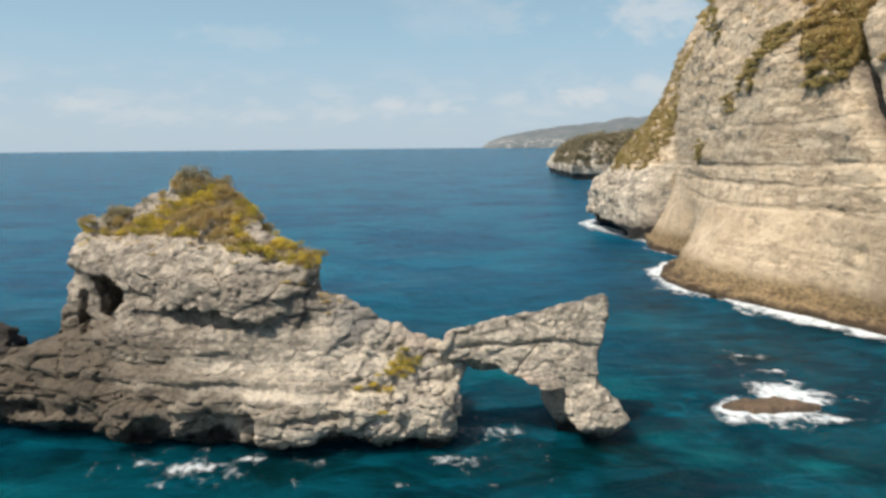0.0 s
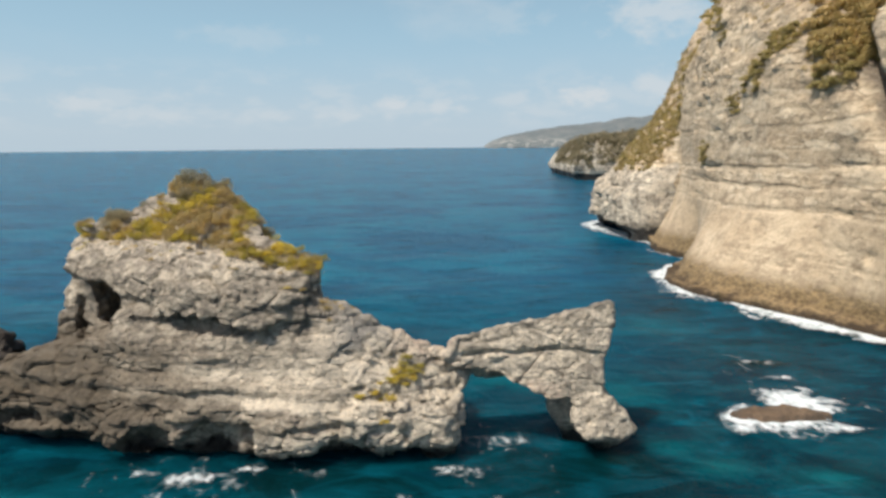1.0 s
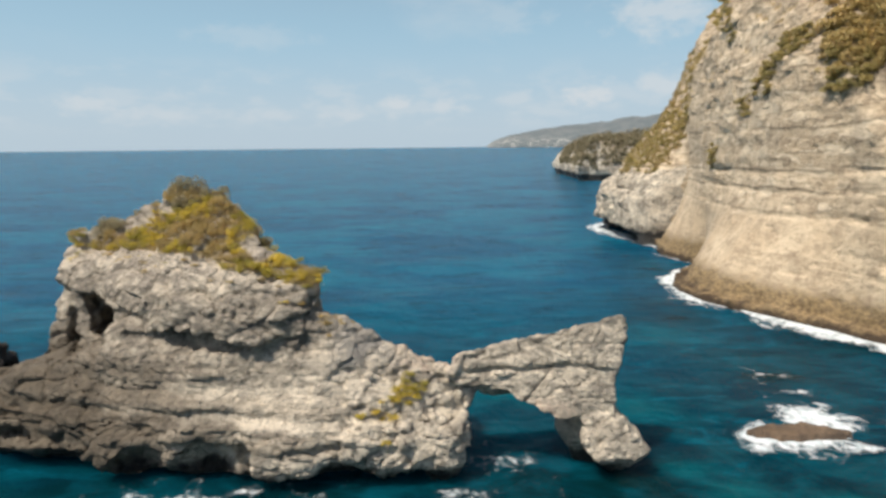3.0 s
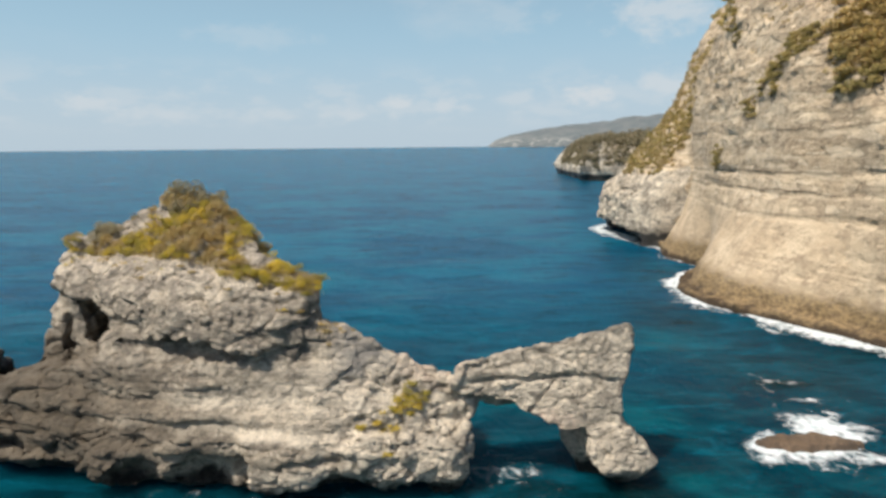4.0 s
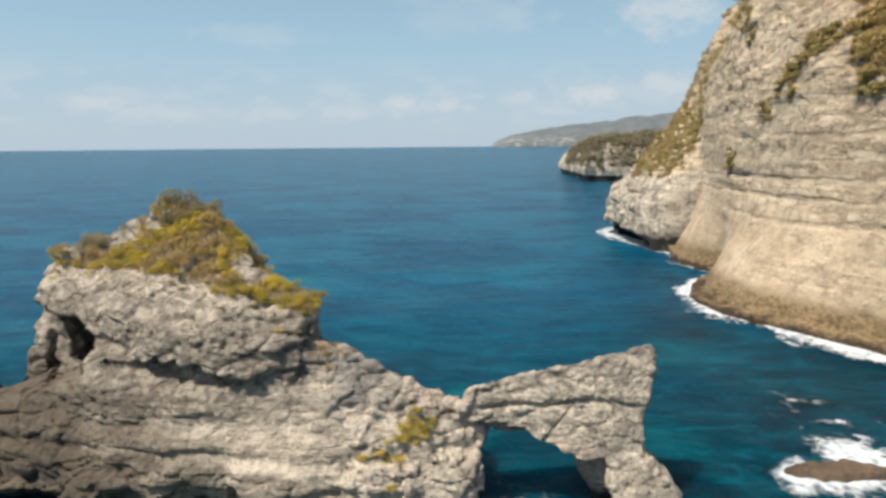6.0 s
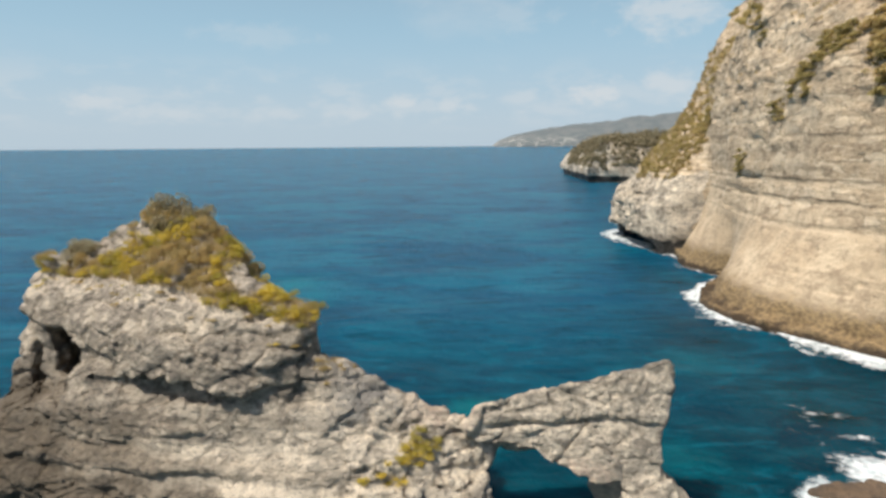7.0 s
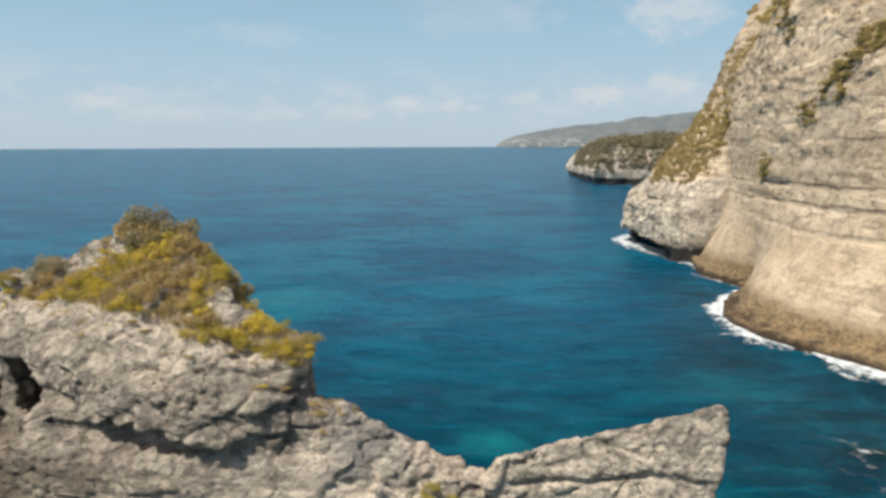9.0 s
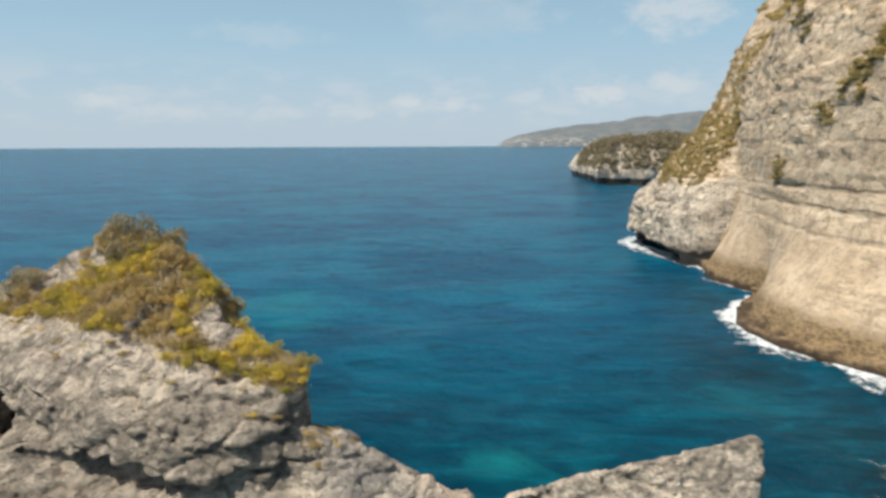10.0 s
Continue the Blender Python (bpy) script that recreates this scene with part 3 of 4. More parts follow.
HEAD = [(-12.4, 12.8), (-12.8, 17.0), (-12.5, 19.6), (-13.4, 20.4), (-17.6, 20.1), (-19.8, 21.9), (-22.4, 23.8), (-25.6, 25.9), (-28.5, 27.2), (-31, 26.6), (-35.4, 25.2), (-40.5, 23.4), (-43.8, 20.6), (-45.6, 18.8), (-46.0, 16.8), (-45.4, 14.6), (-45.4, 7), (-30, 12.6)]
SPAN = [(-1, 8.6), (0.2, 11.6), (0.7, 12.2), (4.7, 13.4), (9.9, 14.5), (15.9, 15.7), (16.8, 15.3), (16.9, 12.2), (16.3, 10.4), (15.5, 8.0), (15.7, 6.2), (16.3, 4.9), (17.3, 4.2), (18.2, 3.3), (18.4, 2.5), (17.4, 1.4), (16.2, 0.6), (16.0, -3), (10.4, -3), (10.4, 1.2), (10.2, 3.4), (10.4, 5.3), (9.6, 5.7), (5.9, 7.0), (5.0, 7.8), (2.3, 8.0)]


OUTCROPS = [((-20.3, 63.5, 21.3), (0.7, 0.6, 0.6)), ((-19.3, 62.8, 20.7), (0.6, 0.5, 0.5)), ((-32.0, 70.4, 24.9), (1.3, 0.9, 0.8)), ((-32.4, 71.2, 24.5), (1.3, 1.0, 0.7)), ((-35.2, 71.4, 23.3), (1.2, 0.9, 0.7)), ((-38.0, 71.6, 22.3), (1.5, 1.0, 0.7)), ((-42.0, 71.8, 20.9), (1.6, 1.0, 0.7))]


def crest(x, y, z, line, fall):
    """Distance above a skyline given as rows of x, height and the depth past which the top falls away."""
    xs = [row[0] for row in line]
    return 0.8 * (z + fall * np.maximum(0, y - np.interp(x, xs, [row[2] for row in line])) - np.interp(x, xs, [row[1] for row in line]))


def stack_relief(p):
    low = 1 / (1 + np.exp((p[:, 2] - 10.5) / 0.8))
    beds = p[:, 2] + 0.7 * value_noise(p * 0.13) + 0.05 * p[:, 0]
    line = np.stack([p[:, 0] * 0.05, p[:, 1] * 0.05, beds * 0.95], 1).astype(np.float32)
    v = value_noise(line * np.float32([1, 1, 1.15]) + 3)
    out = 0.55 * layered(p, 5.5, 2, 0.5)
    out = out + 0.26 * layered(p * np.float32([1, 1, 1.35]), 3.6, 2, 0.45, True) - 0.12
    out = out + (0.03 + 0.22 * low) * value_noise(line) + (0.03 + 0.30 * low) * np.clip(1 - np.abs(v) / 0.09, 0, 1)
    return out * (1 - 0.6 * np.clip((p[:, 0] - 0.5) / 3, 0, 1))


def stack_blocks(p):
    """Joints and broken faces: rounded lumps towards the arch, thin smooth beds in the middle, pitted crags above."""
    x, z = p[:, 0], p[:, 2]
    sweep = (z + 0.05 * x + 0.7 * value_noise(p * 0.13)).astype(np.float32)
    lumps = np.clip((x + 14) / 7, 0, 1)
    bedded = np.clip((x + 40) / 6, 0, 1) * (1 - lumps) / (1 + np.exp((z - 11) / 0.8)) / (1 + np.exp((5.2 - z) / 0.5))
    arch = np.clip((x - 0.5) / 2, 0, 1)
    bent = p + 0.5 * np.stack([value_noise(p * 0.6 + k) for k in (2, 9, 16)], 1)
    big, joint = blocks(bent, (3.4, 3.4, 2.2), 1)
    mid, crack = blocks(bent, (1.5, 1.5, 1.05), 2)
    small, chip = blocks(bent, (0.75, 0.75, 0.55), 3)
    out = (0.42 - 0.30 * bedded - 0.18 * arch) * big - (0.30 - 0.2 * bedded - 0.12 * arch) * joint
    patch = np.clip(0.55 + 0.9 * value_noise(p * 0.19 + 40), 0.15, 1.2)
    out = out + patch * (1 - 0.6 * bedded) * (0.20 * mid - 0.13 * crack + 0.09 * small - 0.05 * chip)
    thin = np.stack([x * 0.09, p[:, 1] * 0.09, sweep * 2.3], 1).astype(np.float32)
    out = out + bedded * (0.16 * value_noise(thin) + 0.07 * value_noise(thin * 2.1 + 5))
    # level split through the beam of the arch and the slanting crack below it
    split = np.exp(-((z - 9.75 + 0.12 * np.sin(1.1 * x) - 0.03 * x) / 0.16) ** 2) * np.clip((x - 0.8) * 1.5, 0, 1) * np.clip((13.5 - x) / 3, 0, 1)
    slant = np.exp(-((x - 7.2 - 0.95 * (z - 7.6)) / 0.15) ** 2) * (z < 9.8) * (z > 6.2) * (x > 4)
    return out - 0.55 * split - 0.4 * slant + 0.05 * layered(p, 0.5, 2)


def build_stack():
    step, low, high = 0.185, (-63.0, 50.2, -2.4), (20.5, 84.0, 29.2)
    axes = grid_axes(low, high, step)
    x, y, z = axes[0][:, None, None], axes[1][None, :, None], axes[2][None, None, :]
    # plinth: undercut at the water, leaning back upwards, falling away at its far end
    front = 53.0 + 0.22 * np.maximum(0, -25 - x) + 0.2 * np.maximum(0, x + 8) + np.interp(z, [-3, 0.2, 1.3, 2.6, 5.8, 6.5, 9, 12.5, 17], [3.2, 2.8, 0.9, 0.0, 0.5, 1.2, 2.2, 3.8, 6.0])
    front = front + 0.13 * np.clip(z - 2, 0, 9) * np.clip((x + 15) / 8, 0, 1)
    back = 72.0 - 0.25 * np.maximum(0, x + 20)
    field = cut(cut(outline_distance(PLINTH, x, z), 0.9 * (front - y), 0.9), y - back, 1.5)
    field = cut(field, crest(x, y, z, [(-61, 4.2, 64), (-54, 5.9, 64), (-48, 7.8, 65), (-42, 9.6, 66), (-34, 14, 66), (-22, 16.5, 62), (-12.5, 16.0, 59.6), (-9, 14.2, 58.8), (-5.8, 12.8, 58.2), (-2.9, 11.5, 58.0), (-0.6, 10.5, 57.6), (2.4, 10.0, 57.4)], 0.85), 0.4)
    # head: a bulging face that leans back above
    face = 56.1 + 0.38 * (z - 14) + 0.8 * np.maximum(0, z - 17) + 0.024 * np.where(x > -35, (x + 20) ** 2, 225 + 22 * (-35 - x))
    # the face stands back below its rim, round the cave
    face = face + 1.2 / (1 + np.exp((z - 15.4 + 0.12 * (x + 38)) / 0.25)) * np.clip((-29 - x) / 4, 0, 1)
    rear = 81.0 - 0.55 * np.maximum(0, z - 14)
    crown = cut(cut(outline_distance(HEAD, x, z), 0.8 * (face - y), 0.8), y - rear, 1.5)
    crown = cut(crown, crest(x, y, z, [(-49, 18.6, 73), (-44, 20.6, 72), (-41, 23.3, 71.8), (-38, 24.2, 71.6), (-35.2, 25.0, 71.2), (-32, 26.0, 70.8), (-28.5, 27.0, 70.3), (-22.4, 23.6, 66.6), (-19.7, 21.5, 63.6), (-17.6, 20.0, 62.6), (-15, 19.8, 61.2), (-13, 20.3, 60.9)], 0.85), 0.5)
    crown = cut(crown, 0.92 * (x + 13.0 + 0.34 * (y - 60.5)), 0.5)
    for centre, radii in OUTCROPS:
        crown = join(crown, blob(x, y, z, centre, radii), 0.45)
    field = join(field, crown, 0.4)
    # arch and its leg
    face = 53.4 + 0.40 * np.maximum(z, 0) - 0.7 * np.exp(-((z - 3) / 2.5) ** 2) + 0.05 * (x - 6) + 2.6 * np.clip((2.4 - z) / 2.4, 0, 1) ** 1.5 + 0.5 * np.maximum(0, x - 16.5)
    rear = 60.2 + 0.10 * z
    span = cut(cut(outline_distance(SPAN, x, z), 0.92 * (face - y), 0.4), y - rear, 0.8)
    span = cut(span, crest(x, y, z, [(-0.4, 10.2, 57.2), (0.2, 11.4, 57.3), (0.8, 11.9, 57.4), (4.7, 13.0, 58.0), (9.9, 14.1, 58.3), (16.3, 15.1, 58.9), (17, 14.6, 58.9)], 0.85), 0.3)
    span = cut(span, -np.maximum(x - 11.9 - 0.95 * np.maximum(0, 3.2 - z) + (1.6 + 0.5 * np.maximum(0, 3.2 - z)) * np.clip(y - 57.3, 0, 1), z - 5.6), 0.25)
    field = join(field, span, 0.4)
    # rounded boulders of the wave-washed foot
    for centre, radii in (((-31.0, 54.8, 2.7), (3.5, 1.9, 2.2)), ((-15.6, 53.8, 2.9), (3.9, 1.6, 2.1)), ((-7.5, 54.2, 3.4), (4.2, 1.7, 2.6)), ((-1.6, 55.2, 3.6), (2.4, 1.6, 3.0))):
        field = join(field, blob(x, y, z, centre, radii), 0.25)
    # hanging rock behind the opening
    field = join(field, blob(x, y, z, (4.6, 60.2, 7.7), (4.4, 1.5, 1.9)), 0.4)
    # hollows: shelf under the head, caves, wave-cut notches
    for centre, radii in (((-42.6, 66.0, 12.6), (0.45, 1.6, 1.7)), ((-29.6, 53.0, 2.2), (2.2, 2.4, 1.2)), ((-23.2, 52.6, 2.1), (3.7, 3.3, 1.9)), ((-19.6, 52.3, 2.6), (1.5, 2.7, 2.0)), ((-11.4, 52.6, 1.6), (2.2, 2.0, 1.0)),
                          ((-47.0, 57.5, 2.6), (6.0, 2.0, 1.0))):
        field = cut(field, -blob(x, y, z, centre, radii), 0.35)
    field = roughened(np.ascontiguousarray(field, np.float32), axes, 2.2, stack_relief)
    # a long undercut below the head, and a square cave
    wobble = 0.35 * np.sin(1.3 * x + 0.7 * z) + 0.25 * np.sin(2.9 * x - 1.1 * y + 2)
    for middle_at, level, half, bend, reach, deep in ((-25.5, 12.9, 1.0, 0.022, 7.5, 59.6), (-16.0, 12.2, 0.5, 0.018, 5.5, 57.8)):
        sag = level - 0.2 * np.cos((x + 20) * 0.7) - 0.03 * (x - middle_at)
        field = cut(field, -np.maximum(np.maximum(np.abs(z - sag) - half + 0.4 * wobble + bend * (x - middle_at) ** 2, 0.8 * (y - deep + 1.3 * (13.4 - z))), np.abs(x - middle_at) - reach), 0.3)
    field = cut(field, -np.maximum(np.maximum(np.abs(z - 13.1 + 0.10 * (x + 38)) - 2.3, 0.8 * (y - 71.0)), np.abs(x + 37.8 + 0.2 * (z - 13)) - 2.4), 0.2)
    points, faces = surface(field, low, step)
    points = weathered(points, faces, stack_blocks)
    middle = points[faces].mean(1)
    stack = tagged(new("sea_stack"), "tall grey limestone sea stack with an arch, shrubs on its crown", "sea stack")
    span = (middle[:, 0] > 1.6) & (middle[:, 2] > 5.6)
    leg = (middle[:, 0] > 7.0) & ~span
    crown = ~span & ~leg & (middle[:, 2] > 13.0) & (middle[:, 0] < -12.0)
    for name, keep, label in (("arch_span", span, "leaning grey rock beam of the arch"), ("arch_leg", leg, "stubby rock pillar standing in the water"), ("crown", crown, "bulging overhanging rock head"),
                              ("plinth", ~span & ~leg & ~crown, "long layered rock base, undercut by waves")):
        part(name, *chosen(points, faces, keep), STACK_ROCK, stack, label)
    return points, normals_of(points, faces)


STACK_POINTS, STACK_NORMALS = build_stack()


# ---- the cliff ----
FOOT = [(40, 84), (66, 77), (84, 71.0), (92, 67.6), (97, 65.0), (101, 62.0), (106, 58.2), (111, 54.6), (118, 51.4), (124, 50.3), (130, 50.8), (136, 53.2), (141, 56.6), (147, 62), (152, 65), (157, 62.5), (164, 60), (172, 61), (178, 62.5), (184, 60.5), (191, 58.5), (204, 54.5), (218, 52.5), (226, 55), (236, 64), (250, 85)]
BROW = [(40, 82), (66, 72), (84, 68.2), (95, 67.6), (106, 66.8), (118, 63.5), (136, 64.6), (157, 64.6), (166, 67), (180, 70), (200, 76), (215, 85), (235, 108), (250, 130)]


def cliff_face(y, z):
    foot = np.interp(y, [a for a, b in FOOT], [b for a, b in FOOT])
    brow = np.interp(y, [a for a, b in BROW], [b for a, b in BROW])
    hug = np.exp(-(np.maximum(z, 0) / 13.0) ** 1.7)
    x = brow + (foot - brow) * hug
    x = x + 0.10 * np.maximum(0, z - 46) + 0.55 * np.maximum(0, z - 52) * np.clip((y - 150) / 35, 0, 1) + 0.34 * np.maximum(0, z - 47) * np.clip((128 - y) / 16, 0, 1)
    # the outer buttress, sheer below and a sloping spur above
    spur = np.interp(z, [-3, 0, 4, 14, 18, 23, 30, 38, 48, 57, 68, 78, 100], [55, 53.8, 51.8, 52.3, 55.0, 60.5, 67.0, 74.5, 79.8, 83.2, 87.5, 93, 112])
    x = join(x, spur + 7.0 * ((y - 211) / np.where(y < 211, 28.0, 15.0)) ** 4, 5.0)
    # crevice between the buttresses
    x = x + 7.0 * np.exp(-((y - 177.5 - 0.05 * z - 0.8 * np.sin(0.55 * z)) / (1.5 + 0.06 * (18 - np.clip(z, 0, 18)))) ** 2) / (1 + np.exp((z - 16.5) / 2.0))
    # slanting gully
    x = x + 7.5 * np.exp(-((y - 93.0 - 0.66 * (z - 30)) / 2.6) ** 2) / (1 + np.exp((24 - z) / 2.0))
    return x


def cliff_relief(p):
    beds = p[:, 2] + 1.0 * value_noise(p * 0.05) + 0.025 * (p[:, 1] - 120)
    line = np.stack([p[:, 0] * 0.03, p[:, 1] * 0.03, beds * 0.42], 1).astype(np.float32)
    upper = 1 / (1 + np.exp((19 - p[:, 2]) / 2.0))
    rugged = np.minimum(1, 1 / (1 + np.exp((42 - p[:, 2]) / 4.0)) + np.exp(-((p[:, 1] - 206) / 19) ** 4))
    outer = np.exp(-((p[:, 1] - 206) / 19) ** 4) / (1 + np.exp((p[:, 2] - 26) / 2.0))
    broken = 0.5 + 0.5 * value_noise(p * 0.11 + 7)
    out = 1.1 * layered(p, 21.0, 2, 0.5)
    out = out + (0.06 + 0.06 * upper + 0.07 * rugged + 0.5 * outer) * (layered(p * np.float32([0.7, 0.7, 1.7]), 5.0, 3, 0.62, True) - 0.4)
    out = out + (0.04 + 0.06 * upper + 0.05 * rugged + 0.3 * outer) * layered(p * np.float32([0.8, 0.8, 1.4]) + 30, 2.2, 2, 0.7) + (0.05 + 0.20 * upper) * value_noise(line)
    out = out + 0.6 * np.exp(-((p[:, 2] - 2.4) / 2.8) ** 2) * (p[:, 1] < 152) * layered(p + 60, 3.0, 3, 0.6)
    for level, depth in ((17.8, 0.4), (22.2, 0.45), (25.6, 0.55), (34.0, 0.3), (39.5, 0.25)):
        out = out + depth * (2.4 * broken - 0.7) * np.exp(-((beds - level) / 0.45) ** 2)
    return out


def cliff_blocks(p):
    """Broken, jointed rock above the smooth apron, scattered pits low down, crags on the buttress at the end."""
    y, z = p[:, 1], p[:, 2]
    upper = 1 / (1 + np.exp((18 + 5 * value_noise(p * 0.06) - z) / 1.5))
    crag = np.exp(-((y - 208) / 21) ** 4) / (1 + np.exp((z - 28) / 2.0))
    high = 1 / (1 + np.exp((38 + 0.10 * (120 - y) - z) / 4.0))
    worn = np.clip(0.5 + 1.1 * value_noise(p * 0.07 + 21), 0.1, 1.2)
    amount = np.maximum(crag, upper * np.maximum(0.35 * worn, high * (0.5 + 0.5 * worn)))
    bent = p + 0.9 * np.stack([value_noise(p * 0.3 + k) for k in (2, 9, 16)], 1)
    big, joint = blocks(bent, (7.0, 7.0, 4.2), 4)
    mid, crack = blocks(bent, (3.2, 3.2, 1.9), 5)
    small, chip = blocks(bent, (1.7, 1.7, 1.1), 6)
    out = amount * (0.38 * big - 0.26 * joint + 0.26 * mid - 0.26 * crack + 0.17 * small - 0.14 * chip)
    pits = (z > 4.5) * np.clip(layered(p * np.float32([1, 1, 1.5]) + 80, 2.2, 2, 0.6) - 0.45, 0, 1) * np.clip((122 - y) / 14, 0.12, 1)
    return out - 0.9 * pits * (1 - 0.5 * amount)




def build_cliff():
    step, low, high = 0.46, (45.0, 62.0, -2.0), (126.0, 246.0, 98.0)
    axes = grid_axes(low, high, step)
    x, y, z = axes[0][:, None, None], axes[1][None, :, None], axes[2][None, None, :]
    field = 0.9 * (cliff_face(y, z) - x)
    top = 84.0 + 0.12 * (x - 80) - 0.10 * np.maximum(0, y - 175)
    field = cut(field, 0.8 * (z - top), 5.0)
    field = cut(field, 0.7 * (x - 118 + 0.25 * z), 5.0)
    field = cut(field, 68.0 + 0.12 * z - y, 4.0)
    # wave-cut shelf at the foot, notch below the outer buttress
    shelf = np.interp(axes[1], [a for a, b in FOOT], [b for a, b in FOOT])[None, :, None] - 2.4 * (y < 150)
    field = join(field, cut(shelf - x, z - 1.7, 0.5) + 0 * z, 0.4)
    field = cut(field, -blob(x, y, z, (54.0, 205.0, 1.2), (8.0, 27.0, 3.2)), 0.6)
    field = roughened(np.ascontiguousarray(field, np.float32), axes, 4.0, cliff_relief)
    field[-1], field[:, 0], field[:, -1] = 1, 1, 1
    points, faces = surface(field, low, step)
    points = weathered(points, faces, cliff_blocks)
    middle = points[faces].mean(1)
    cliff = tagged(new("sea_cliff"), "high pale tan limestone sea cliff with level beds and hanging shrubs", "cliff", "", "")
    outer = (middle[:, 1] > 179) & (middle[:, 2] < 23 + 4 * value_noise((middle * 0.17).astype(np.float32))) & (middle[:, 0] < 80)
    skirt = ~outer & (middle[:, 2] < 2.6)
    for name, keep, label in (("outer_buttress", outer, "rough grey-white buttress at the end of the cliff"), ("wave_cut_shelf", skirt, "brown algae-covered rock shelf at the waterline"), ("rock_face", ~outer & ~skirt, "")):
        part(name, *chosen(points, faces, keep), SPUR_ROCK if keep is outer else CLIFF_ROCK, cliff, label)
    return points, normals_of(points, faces)


CLIFF_POINTS, CLIFF_NORMALS = build_cliff()


# ---- low rocks in the water ----
def build_rock(name, label, centre, radii, made, step, seed, rough):
    low = [c - r * 1.5 for c, r in zip(centre, radii)]
    high = [c + r * 1.5 for c, r in zip(centre, radii)]
    axes = grid_axes(low, high, step)
    x, y, z = axes[0][:, None, None], axes[1][None, :, None], axes[2][None, None, :]
    field = np.ascontiguousarray(blob(x, y, z, centre, radii), np.float32)
    field = roughened(field, axes, 99, lambda p: rough * (layered(p + seed, 3.0, 4, 0.55) - 0.5 * layered(p + seed, 1.6, 3, 0.5, True)))
    field[0], field[-1], field[:, 0], field[:, -1], field[:, :, 0], field[:, :, -1] = 1, 1, 1, 1, 1, 1
    points, faces = surface(field, low, step)
    return tagged(part(name, points, faces, made), label, "rock")


build_rock("islet_rock", "low brown wave-washed rock ringed with white foam", (36.9, 62.6, 0.0), (4.6, 1.5, 1.35), ISLET_ROCK, 0.16, 3.0, 0.28)
build_rock("dark_rock", "dark wet jagged rock beside the stack's long base", (-62.3, 75.5, 1.5), (4.4, 3.6, 6.0), DARK_ROCK, 0.35, 11.0, 0.9)


# ---- far land ----
def build_headland():
    """A wooded cape past the cliff, with white undercut rock along the water."""
    step, low, high = 1.5, (78.0, 462.0, -2.5), (300.0, 640.0, 52.0)
    axes = grid_axes(low, high, step)
    x, y, z = axes[0][:, None, None], axes[1][None, :, None], axes[2][None, None, :]
    shore = np.interp(axes[0], [78, 87, 140, 300], [508, 503, 476, 470])[:, None, None]
    flat = np.stack(np.broadcast_arrays(x[:, :, 0], y[:, :, 0], 0.0), -1).reshape(-1, 3).astype(np.float32)
    wander = layered(flat, 20.0, 4).reshape(len(axes[0]), len(axes[1]), 1)
    inland = np.minimum(np.minimum(x - 108.5, (y - shore) * 0.9), 632 - y) + 4.5 * wander
    rise = np.interp(inland, [-1, 0, 2, 7, 14, 30, 60, 120], [10, 11, 15.5, 22.5, 28.0, 32.5, 36, 38]) + 2.0 * np.roll(wander, 9, 0)
    field = np.maximum(0.8 * (np.interp(z, [-3, 1, 3.2, 5.5, 7], [3.2, 3.0, 2.2, 0.6, 0.0]) - inland), 0.6 * (z - rise))
    field = roughened(np.ascontiguousarray(field, np.float32), axes, 4.0, lambda p: 1.5 * layered(p * np.float32([1, 1, 0.5]), 7.0, 3, 0.6))
    field[0], field[-1], field[:, 0], field[:, -1] = 1, 1, 1, 1
    points, faces = surface(field, low, step)
    normals = normals_of(points, faces)
    cape = tagged(new("wooded_cape"), "low wooded cape with white rock along the water", "headland")
    part("ground", points, faces, HEAD_ROCK, cape)
    edge = value_noise((points * 0.11).astype(np.float32))
    woods = points[(points[:, 2] > 10.5 + 4.0 * edge) & (normals[:, 2] > 0.12) & (points[:, 1] < 590)]
    return cape, woods


CAPE, CAPE_SOIL = build_headland()


def build_far_coast():
    xs, ys = np.linspace(300, 2600, 150), np.linspace(4300, 4960, 24)
    x, y = np.meshgrid(xs, ys, indexing="ij")
    p = np.stack([x.ravel(), y.ravel(), 0 * x.ravel()], 1).astype(np.float32)
    rise = np.interp(x, [300, 330, 370, 480, 640, 900, 1150, 1330, 1540, 2600], [-6, 25, 50, 90, 118, 155, 172, 198, 226, 300])
    depth = np.clip((y - 4300) / 240, 0, 1)
    z = rise * (0.22 + 0.78 * depth ** 0.8) * (1 + 0.07 * layered(p, 190.0, 5, 0.55).reshape(x.shape))
    z[:, 0] = -6
    points = np.stack([x.ravel(), y.ravel(), z.ravel()], 1)
    i = np.arange((len(xs) - 1) * len(ys)).reshape(len(xs) - 1, len(ys))[:, :-1].ravel()
    faces = np.stack([i, i + len(ys), i + len(ys) + 1, i + 1], 1)
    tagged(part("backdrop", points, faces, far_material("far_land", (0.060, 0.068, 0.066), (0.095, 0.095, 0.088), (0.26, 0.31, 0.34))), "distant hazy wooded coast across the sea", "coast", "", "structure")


build_far_coast()


